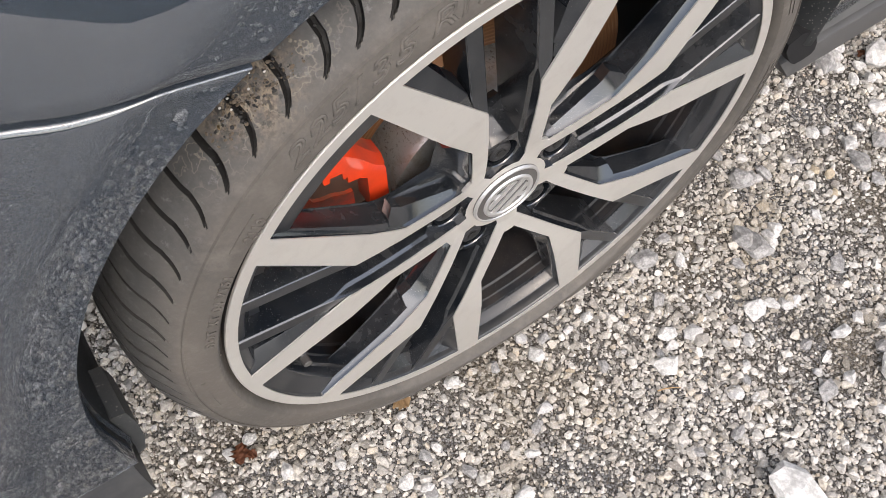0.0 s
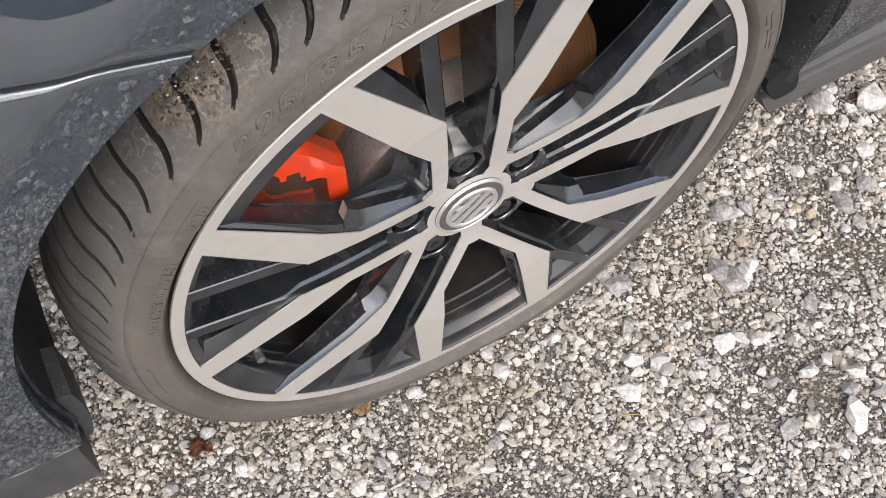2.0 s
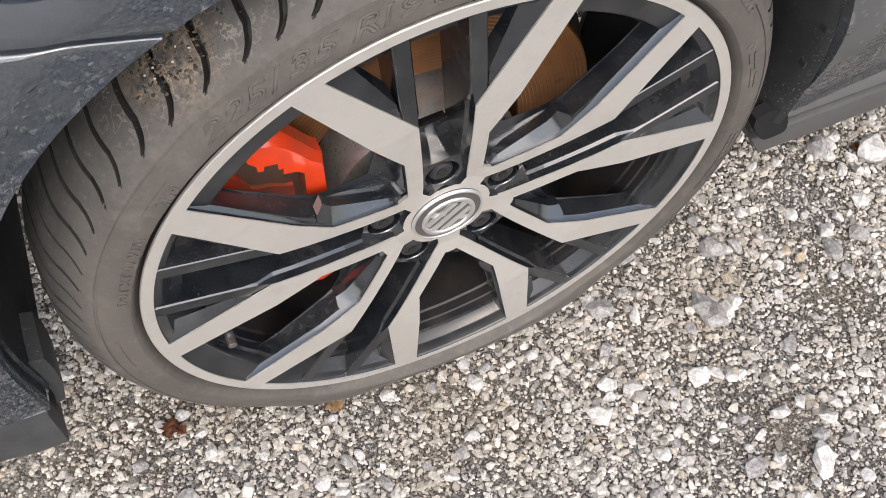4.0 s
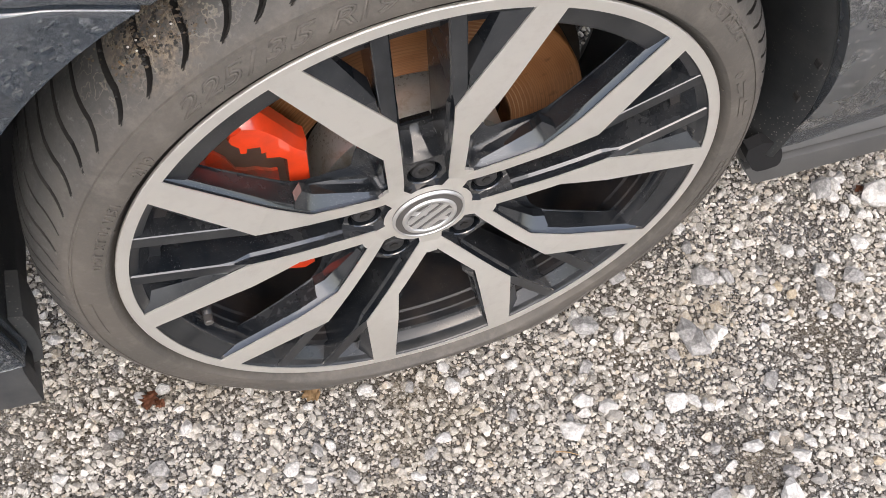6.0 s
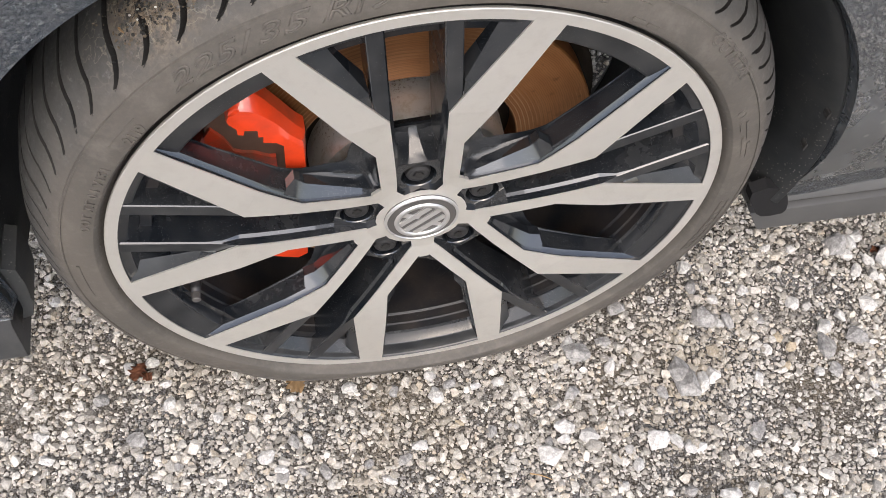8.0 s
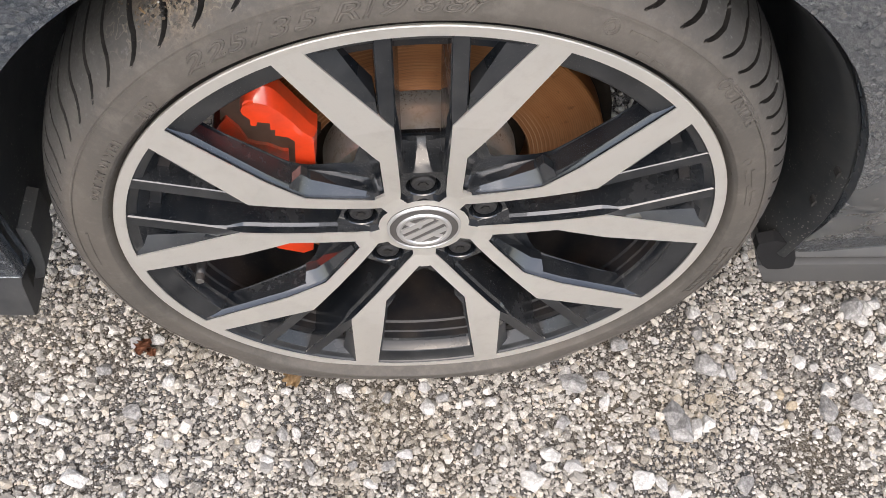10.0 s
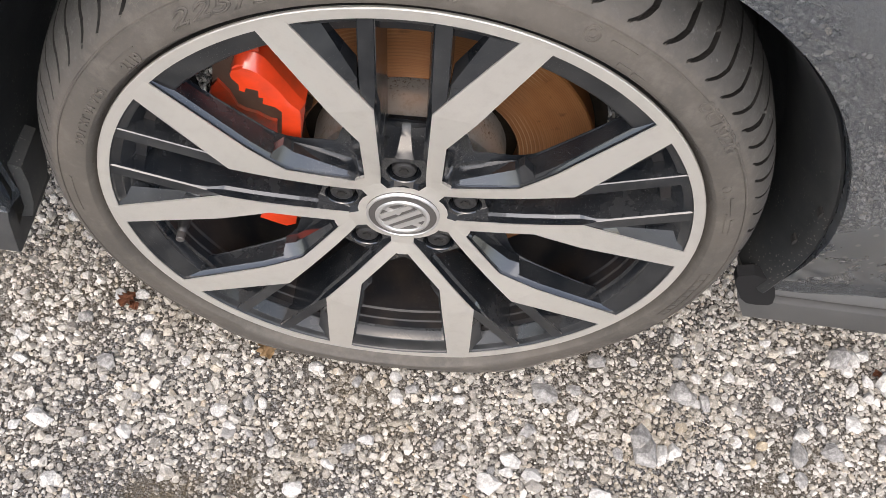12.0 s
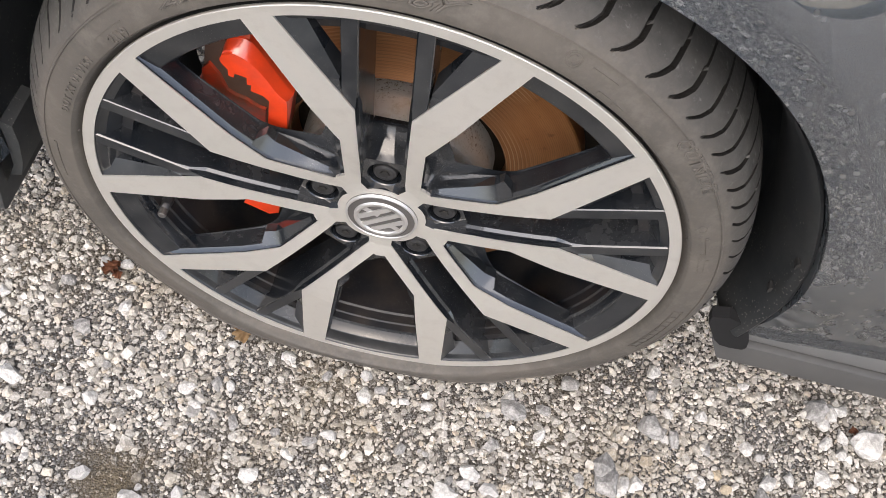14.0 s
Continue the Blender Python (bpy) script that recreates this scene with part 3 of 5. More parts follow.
def build_wheel():
    wheel = sharp(part("wheel", revolve(BARREL_PROFILE, 180), BARREL, car, "gloss black alloy wheel with machined ten-arm face"), 25)
    wheel.matrix_basis = Matrix.Translation(HUB)
    sharp(part("rim_ring", revolve(RIM_PROFILE, 240), ALU, wheel, "machined silver rim ring"), 14)
    lobe = []
    turn = pose(0, 0, 0, 0, -(90 + CLOCK), 0)
    for sign in (1, -1):
        lobe.append(part("machined_face", arm_face(sign), ALU, wheel, "machined silver spoke face"))
        strut = sharp(part("strut", lobe_half(sign), BLACK, wheel, "recessed gloss black strut"), 22)
        strut.data.materials.append(DEEP)
        strut.data.materials.append(SATIN)
        for f in strut.data.polygons:
            c = abs(f.center.z)
            f.material_index = 1 if f.center.y > 0.016 else 2 if (c > 0.036 and f.center.y < 0.0125) or (0.0215 < c < 0.031 and f.center.x > 0.16 and f.center.y < 0.0026) else 0
        lobe.append(strut)

    # recessed web that runs round inside the rim, with a glossy floor behind it
    web = sharp(part("rim_web", revolve(WEB_PROFILE, 180), SATIN, wheel, "satin black web inside rim"), 30)
    web.data.materials.append(STEP)
    for f in web.data.polygons:
        f.material_index = int(f.center.y > 0.0090)
    # inside a lobe the web falls away at a slant to the three openings
    inside = [(0.2489, 0.0009), (0.2486, 0.0024), (0.2470, 0.0034), (0.2420, 0.0052), (0.2415, 0.0055), (0.2410, 0.0060), (0.2322, 0.0165), (0.2300, 0.0300)]
    for v in web.data.vertices:
        a = (math.degrees(math.atan2(v.co.z, v.co.x)) - 90 - CLOCK + 36) % 72 - 36
        if abs(a) < 21:
            r, y = inside[min(range(8), key=lambda i: math.dist(WEB_PROFILE[i], (math.hypot(v.co.x, v.co.z), v.co.y)))]
            k = r / math.hypot(v.co.x, v.co.z)
            v.co = (v.co.x * k, y, v.co.z * k)

    # lug plate with bolt pocket
    bm = bmesh.new()
    C, R, n = 0.0570, 0.0142, 48
    rows = [[] for _ in range(4)]
    for j in range(n):
        a = 2 * math.pi * j / n
        ca, sa = math.cos(a), math.sin(a)
        t = min(0.0200 / abs(sa) if abs(sa) > 1e-6 else 9, (0.0180 if ca > 0 else 0.0190) / abs(ca) if abs(ca) > 1e-6 else 9)
        rows[0].append(bm.verts.new((C + t * ca, 0.0195, t * sa)))
        rows[1].append(bm.verts.new((C + (R + 0.0006) * ca, 0.0194, (R + 0.0006) * sa)))
        rows[2].append(bm.verts.new((C + R * ca, 0.0204, R * sa)))
        rows[3].append(bm.verts.new((C + 0.0128 * ca, 0.0420, 0.0128 * sa)))
    mesh_rows(bm, rows, True)
    bm.faces.new(rows[3])
    lobe.append(sharp(part("lug_plate", bm, BLACK, wheel, "gloss black bolt pocket"), 22))
    # ridged ramp that falls from the pocket towards the brake
    bm = bmesh.new()
    rows = []
    for i in range(7):
        u = i / 6
        top, side, fall = 0.0078 - 0.0044 * u ** 0.7, 0.0200 - 0.0040 * u, 0.0195 + 0.0205 * u ** 0.85
        x = 0.0735 + 0.0160 * u
        drop = 0.0110 * min(1, 4 * u) * (1 - 0.75 * u)
        rows.append([bm.verts.new(p) for p in ((x, fall + drop, -side), (x, fall + 0.15 * drop, -top - 0.0008), (x, fall, -top), (x, fall, top), (x, fall + 0.15 * drop, top + 0.0008), (x, fall + drop, side))])
    lip = [[bm.verts.new((x + dx, y, v.co.z)) for v in rows[-1]] for dx, y in ((0.0050, 0.0425), (0.0054, 0.0450), (0.0020, 0.0520))]
    mesh_rows(bm, rows + lip)
    lobe.append(sharp(part("spoke_ramp", bm, RAMP, wheel, "gloss black ramp above bolt"), 25))
    ramp = lobe[-1].data
    ramp.materials.append(DEEP)
    for f in ramp.polygons:
        f.material_index = int(abs(f.center.z) > 0.0080 and f.center.y < 0.041)
    for o in lobe:
        o.matrix_basis = turn
    bolt = sharp(part("wheel_bolt", revolve([(0.0, 0.0225), (0.0034, 0.0225), (0.0038, 0.0205), (0.0075, 0.0200), (0.0098, 0.0212), (0.0108, 0.0240), (0.0112, 0.0330), (0.0126, 0.0345), (0.0126, 0.0420)], 36), BOLT, wheel, "dull black capped wheel bolt"), 35)
    # The socket's shade is a near-black star slab laid over the bolt face.
    socket = part("bolt_socket", prism([polar(0.0046 if i % 2 else 0.0030, i * 30) for i in range(12)], 0.0196, 0.0230), GROOVE, wheel, "near-black star standing in for a shaded socket")
    bolt.matrix_basis = socket.matrix_basis = turn @ Matrix.Translation((C, 0, 0))
    flank = sharp(part("spoke_flank", window_wall(), BLACK, wheel, "deep gloss black spoke flank"), 38)
    flank.data.materials.append(DEEP)
    for f in flank.data.polygons:
        f.material_index = int(f.center.y > face_depth(math.hypot(f.center.x, f.center.z)) + 0.0085)
    flank.matrix_basis = pose(0, 0, 0, 0, -(90 + CLOCK + 36), 0)
    # machined fillet between two arms at the hub
    bm = bmesh.new()
    rows = [[bm.verts.new((a, face_depth(a) - 0.0001 + (0.003 if j in (0, 3) else 0.0), c)) for j, c in enumerate((-w, -w, w, w))] for a, w in ((0.0440, 0.0040), (0.0540, 0.0050), (0.0600, 0.0060), (0.0622, 0.0052), (0.0632, 0.0036))]
    mesh_rows(bm, rows)
    rows.append([bm.verts.new((v.co.x, v.co.y + 0.003, v.co.z)) for v in rows[-1]])
    mesh_rows(bm, rows[-2:])
    fillet = part("hub_fillet", bm, ALU, wheel, "machined silver fillet at hub")
    fillet.matrix_basis = flank.matrix_basis
    facets = [sharp(part("spoke_facet", spoke_facet(side), BLACK, wheel, "bright planed black facet"), 25) for side in (1, -1)]
    for o in facets:
        o.matrix_basis = flank.matrix_basis
    for k in range(1, 5):
        for o in lobe + [bolt, socket, flank, fillet] + facets:
            turned(o, 72 * k)

    # hub: a machined disc with five scalloped pockets
    outline = []
    for k in range(5):
        base = 90 + CLOCK + 72 * k
        for r, a in ((0.0392, -20), (0.0402, -12), (0.0404, 0), (0.0402, 12), (0.0392, 20), (0.0482, 23.8), (0.0505, 31), (0.0495, 36), (0.0505, 41), (0.0482, 48.2)):
            outline.append(polar(r, base + a))
    bm = prism(outline, lambda p: face_depth(math.hypot(*p)) - 0.0001 if math.hypot(*p) > 0.042 else 0.0160, 0.046)
    hub = part("hub_face", bm, ALU, wheel, "machined silver hub face")
    hub.data.materials.append(BLACK)
    for f in hub.data.polygons:
        f.material_index = int(abs(f.normal.y) < 0.6)

    # centre cap with plain ring and slanted bars
    sharp(part("centre_cap", revolve([(0.0, 0.0125), (0.026, 0.0128), (0.0285, 0.0138), (0.0322, 0.0140), (0.0328, 0.0150), (0.0328, 0.0200)], 96), CAPGREY, wheel, "grey round centre cap with silver emblem"), 30)
    part("cap_ring", revolve([(0.0200, 0.0132), (0.0202, 0.0112), (0.0242, 0.0112), (0.0246, 0.0135)], 96), SILVER, wheel, "silver emblem ring", True)
    part("cap_edge", revolve([(0.0302, 0.0145), (0.0305, 0.0128), (0.0320, 0.0128), (0.0328, 0.0150)], 96), SILVER, wheel, "silver cap edge", True)

    def bar(x0, z0, x1, z1, w):
        d = Vector((x1 - x0, z1 - z0)).normalized()
        n = Vector((-d.y, d.x)) * w / 2
        return [(x0 + n.x, z0 + n.y), (x1 + n.x, z1 + n.y), (x1 - n.x, z1 - n.y), (x0 - n.x, z0 - n.y)]
    for step, seg in enumerate(((-0.0170, -0.0105, -0.0020, 0.0195), (-0.0085, -0.0180, 0.0085, 0.0180), (0.0020, -0.0195, 0.0170, 0.0105), (-0.0195, 0.0035, -0.0040, 0.0035), (0.0040, -0.0035, 0.0195, -0.0035))):
        o = part("emblem_bar", bevel(prism(bar(*seg, 0.0054), 0.0112 + 0.00035 * step, 0.0135), 0.0003, 1), SILVER, wheel)
        o.matrix_basis = pose(0, 0, 0, 0, 22, 0)
    at = Matrix.Translation((polar(0.2185, 201.8)[0], 0.022, polar(0.2185, 201.8)[1]))
    valve = part("valve_stem", revolve([(0.0, -0.006), (0.0044, -0.006), (0.0048, 0.000), (0.0058, 0.004), (0.0066, 0.020)], 20), BOLT, wheel, "black rubber valve stem", True)
    valve.matrix_basis = at
    cap = sharp(part("valve_cap", revolve([(0.0, -0.0135), (0.0034, -0.0135), (0.0041, -0.0128), (0.0041, -0.0055), (0.0, -0.0055)], 20), CAPGREY, wheel, "grey valve cap"), 40)
    cap.matrix_basis = at
    return wheel


build_wheel()

# ---- tyre ----
SIDE = [(0.2540, 0.0120), (0.2590, 0.0072), (0.2602, 0.0062), (0.2614, 0.0045), (0.2630, 0.0010), (0.2645, -0.0022), (0.2665, -0.0042), (0.2700, -0.0048), (0.2750, -0.0042), (0.2800, -0.0030), (0.2850, -0.0016),
        (0.2890, -0.0004), (0.2894, -0.0013), (0.2905, -0.0010), (0.2910, 0.0006), (0.2925, 0.0013)]
SHOULDER = [(0.2950, 0.0025), (0.2980, 0.0055), (0.3010, 0.0090), (0.3040, 0.0130), (0.3070, 0.0172), (0.3097, 0.0215), (0.3120, 0.0262), (0.3140, 0.0315), (0.3158, 0.0375),
            (0.3170, 0.0435), (0.3180, 0.0500), (0.3187, 0.0570), (0.3193, 0.0650), (0.3197, 0.0740), (0.3200, 0.0840)]


def finer(line, n):
    """More points along a profile, rounded through the given ones."""
    out = []
    for k in range(len(line) - 1):
        p0, p1, p2, p3 = (Vector(line[min(max(k + d, 0), len(line) - 1)]) for d in (-1, 0, 1, 2))
        for i in range(n):
            t = i / n
            q = 0.5 * (2 * p1 + (p2 - p0) * t + (2 * p0 - 5 * p1 + 4 * p2 - p3) * t * t + (3 * p1 - p0 - 3 * p2 + p3) * t ** 3)
            out.append((q.x, q.y))
    return out + [line[-1]]


def squash(x, y, z):
    """Flattens the loaded tyre where it meets the ground and lets its wall bulge there."""
    zz = z + HUB.z
    floor_z = -0.023
    if zz < 0.06:
        y -= 0.007 * math.sin(math.pi * min(1.05, (0.06 - zz) / 0.085)) * max(0.0, 1 - abs(y) / 0.05)
        zz = max(floor_z + 0.0, 0.06 - (0.06 - zz) * 0.83)
    return x, y, zz - HUB.z


def build_tyre():
    steps = 1440
    prof = SIDE + finer(SHOULDER, 3)
    back = [(0.3200, 0.1050), (0.3200, 0.1500), (0.3180, 0.1800), (0.3100, 0.2020), (0.2950, 0.2140), (0.2750, 0.2160), (0.2560, 0.2060)]
    prof = prof + back
    verts, faces, sunk = [], [], []
    cuts = [11.2, 16.1, 20.6, 25.0, 29.3, 33.5, 37.6, 41.7, 45.8, 49.9, 54.6, 59.3, 65.4, 71.1, 76.4, 80.4, 85.6, 90.3, 94.9, 99.5, 104.2, 108.9, 113.4, 117.9, 123.7, 129.4, 134.9, 140.5, 144.9, 149.5, 154.0, 158.4, 162.7, 166.6, 170.7, 174.7, 178.9]
    cuts += [178.9 + 4.54 * k for k in range(1, 42)]
    cuts = np.array(cuts)
    m = len(prof)
    def sweep(y):
        # hooked ends on the shoulder, nearly straight across the tread
        return float(np.interp(y, [0.004, 0.0055, 0.008, 0.011, 0.0145, 0.0185, 0.0276, 0.036, 0.05, 0.09], [-0.3, 0, 0.8, 1.5, 2.0, 2.45, 2.65, 2.85, 3.4, 5.0]))
    for i in range(steps):
        deg = 360 * i / steps
        ph = float(np.min(np.abs((deg - 0.15 - cuts + 180) % 360 - 180)))
        for r, y in prof:
            a = radians(deg - sweep(min(y, 0.09)))
            dr = 0.0
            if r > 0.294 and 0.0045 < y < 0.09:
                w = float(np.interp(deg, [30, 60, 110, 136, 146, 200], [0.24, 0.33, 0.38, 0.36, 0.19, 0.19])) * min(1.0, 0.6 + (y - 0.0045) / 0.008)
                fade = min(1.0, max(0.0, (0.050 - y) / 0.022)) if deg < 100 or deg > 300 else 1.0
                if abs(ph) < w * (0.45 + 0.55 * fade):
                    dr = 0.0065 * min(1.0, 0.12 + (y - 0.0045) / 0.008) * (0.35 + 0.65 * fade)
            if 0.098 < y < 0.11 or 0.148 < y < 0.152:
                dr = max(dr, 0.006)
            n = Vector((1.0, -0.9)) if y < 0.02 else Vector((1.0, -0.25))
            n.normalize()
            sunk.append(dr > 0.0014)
            verts.append(squash((r - dr * n.x) * math.cos(a), y - dr * n.y, (r - dr * n.x) * math.sin(a)))
    for i in range(steps):
        q = (i + 1) % steps
        for j in range(m - 1):
            faces.append((i * m + j, i * m + j + 1, q * m + j + 1, q * m + j))
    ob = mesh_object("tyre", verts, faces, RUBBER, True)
    # Sunk faces take near-black rubber: the groove shade is put into the colour.
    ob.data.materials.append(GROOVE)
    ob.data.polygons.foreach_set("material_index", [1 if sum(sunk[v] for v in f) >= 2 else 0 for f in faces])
    sharp(ob, 32)
    ob.parent = car
    ob.matrix_basis = Matrix.Translation(HUB)
    return tagged(ob, "dusty low-profile black rubber tyre with grooved shoulder")


TYRE = build_tyre()


def side_y(r):
    pr = SIDE + SHOULDER
    for (r0, y0), (r1, y1) in zip(pr, pr[1:]):
        if r0 <= r <= r1:
            return y0 + (y1 - y0) * (r - r0) / max(r1 - r0, 1e-6)
    return pr[-1][1]


def glyphs(text, size, outline, spread, shear):
    """The mesh of a line of lettering, set from its left end."""
    cu = bpy.data.curves.new("lettering", "FONT")
    cu.body, cu.size, cu.space_character, cu.shear, cu.resolution_u = text, size, spread, shear, 3
    if outline:
        cu.fill_mode, cu.bevel_depth, cu.bevel_resolution = "NONE", outline, 1
    else:
        cu.extrude, cu.bevel_depth = 0.0009, 0.0002
    tmp = bpy.data.objects.new("lettering", cu)
    scene.collection.objects.link(tmp)
    me = bpy.data.meshes.new_from_object(tmp.evaluated_get(bpy.context.evaluated_depsgraph_get()))
    bpy.data.objects.remove(tmp)
    return me


def raise_letter(me, shift, radius, mid_deg, outline, label):
    """One character bent along the tyre wall."""
    for v in me.vertices:
        r = radius + v.co.y
        a = radians(mid_deg) - (v.co.x + shift) / radius
        y = side_y(r) - v.co.z - (0.0 if outline else 0.0002)
        v.co = squash(r * math.cos(a), y, r * math.sin(a))
    me.materials.clear()
    me.materials.append(RUBBER)
    ob = new("raised_letter", me)
    ob.parent = TYRE
    tagged(ob, label)


def tyre_text(text, size, radius, mid_deg, label, outline=0.0, spread=1.0, shear=0.0):
    """Raised lettering along the tyre wall, reading clockwise, each character a part."""
    reach = lambda me: max(v.co.x for v in me.vertices)
    width = reach(glyphs(text, size, outline, spread, shear))
    for i, ch in enumerate(text):
        if ch != " ":
            me = glyphs(ch, size, outline, spread, shear)
            shift = reach(glyphs(text[:i + 1], size, outline, spread, shear)) - reach(me) - width / 2
            raise_letter(me, shift, radius, mid_deg, outline, label)


def size_marking():
    """The broad slanted size marking, spaced wide round the wall."""
    for ch, deg in zip("225/35R1988Y", (127.2, 123.5, 119.8, 116.9, 113.6, 109.8, 104.7, 101.6, 98.5, 93.9, 90.3, 86.8)):
        me = glyphs(ch, 0.0165, 0.0008, 1.0, 0.45)
        mid = (min(v.co.x for v in me.vertices) + max(v.co.x for v in me.vertices)) / 2
        for v in me.vertices:
            v.co.x = (v.co.x - mid) * (1.72 if ch not in "/1" else 1.25)
        raise_letter(me, 0.0, 0.2742, deg, 0.0008, "raised outlined size marking")


size_marking()
tyre_text("OUTSIDE", 0.0135, 0.2825, 41.4, "raised outside marking", 0.0008, 1.12, 0.2)
tyre_text("DOT XT 04 V151", 0.0092, 0.2690, 156.9, "raised small marking", 0.0, 1.2)
tyre_text("2119", 0.0110, 0.2675, 139.6, "raised date marking", 0.0, 0.95)


def wall_bar(r0, r1, d0, d1, h=0.0008):
    bm = bmesh.new()
    n = 8
    top = []
    for i in range(n + 1):
        a = radians(d0 + (d1 - d0) * i / n)
        row = []
        for r, lift in ((r0, -0.0004), (r0, h), (r1, h), (r1, -0.0004)):
            row.append(bm.verts.new(squash(r * math.cos(a), side_y(r) - lift, r * math.sin(a))))
        top.append(row)
    for p, q in zip(top, top[1:]):
        for j in range(3):
            bm.faces.new((p[j], p[j + 1], q[j + 1], q[j]))
    bm.faces.new(top[0])
    bm.faces.new(top[-1][::-1])
    o = part("raised_bar", bm, RUBBER, TYRE)
    return o


# plain bars in place of marks that cannot be read
for r0, r1, d0, d1 in ((0.2735, 0.2742, -1.0, -18.2), (0.2816, 0.2823, -1.0, -18.2), (0.2735, 0.2823, -1.0, -1.5), (0.2735, 0.2823, -17.8, -18.3), (0.2752, 0.2806, -3.2, -4.2), (0.2752, 0.2806, -5.4, -6.2), (0.2752, 0.2806, -7.2, -8.6),
                       (0.2752, 0.2806, -9.6, -10.4), (0.2752, 0.2806, -11.6, -12.8), (0.2752, 0.2806, -13.8, -14.6), (0.2752, 0.2806, -15.6, -16.8), (0.2775, 0.2800, 23.6, 18.6), (0.2784, 0.2810, 17.2, 13.0),
                       (0.2722, 0.2736, 24.2, 21.4), (0.2735, 0.2752, 19.4, 13.6), (0.2800, 0.2825, 186, 176), (0.2818, 0.2840, 66.2, 61.6), (0.2700, 0.2728, 63.0, 60.6), (0.2690, 0.2722, 60.0, 57.6)):
    wall_bar(r0, r1, d0, d1)

for r0, r1, d0, d1 in ((0.2648, 0.2654, 144.0, 137.0), (0.2784, 0.2790, 144.0, 137.0), (0.2648, 0.2790, 144.0, 143.8), (0.2648, 0.2790, 137.2, 137.0)):
    wall_bar(r0, r1, d0, d1, 0.0005)


def wall_ring(r, deg, size):
    """A raised round mark on the tyre wall."""
    bm = bmesh.new()
    rows = []
    for i in range(28):
        t = 2 * math.pi * i / 28
        row = []
        for off, lift in ((-0.0004, -0.0003), (-0.0003, 0.0005), (0.0003, 0.0005), (0.0004, -0.0003)):
            rr, a = r + (size + off) * math.sin(t), radians(deg) - (size + off) * math.cos(t) / r
            row.append(bm.verts.new(squash(rr * math.cos(a), side_y(rr) - lift, rr * math.sin(a))))
        rows.append(row)
    mesh_rows(bm, rows + [rows[0]])
    return part("raised_ring", bm, RUBBER, TYRE)


for r, deg, size in ((0.2815, 69.1, 0.0062), (0.2815, 69.1, 0.0048), (0.2752, 26.4, 0.0036), (0.2815, 69.1, 0.0030)):
    wall_ring(r, deg, size)

# ---- brake ----
DISC_Y = 0.085
disc = sharp(part("brake_disc", revolve([(0.1005, DISC_Y + 0.026), (0.1005, DISC_Y + 0.001), (0.1018, DISC_Y), (0.1685, DISC_Y), (0.1700, DISC_Y + 0.0015), (0.1700, DISC_Y + 0.026), (0.1005, DISC_Y + 0.026)], 160), RUST, car, "rust-brown grooved brake disc"), 30)
disc.matrix_basis = Matrix.Translation(HUB)
sharp(part("disc_hat", revolve([(0.0, 0.052), (0.0800, 0.052), (0.0855, 0.0545), (0.0880, 0.060), (0.0890, 0.097), (0.0870, 0.098)], 120), HAT, disc, "weathered grey disc hat"), 30)
# Dark iron on the gap floor puts the recess shade into the colour.
part("disc_neck", revolve([(0.0875, 0.0965), (0.0875, 0.113), (0.1010, 0.113)], 120), IRON, disc, "recess round the hat, its shade put into dark iron", True)


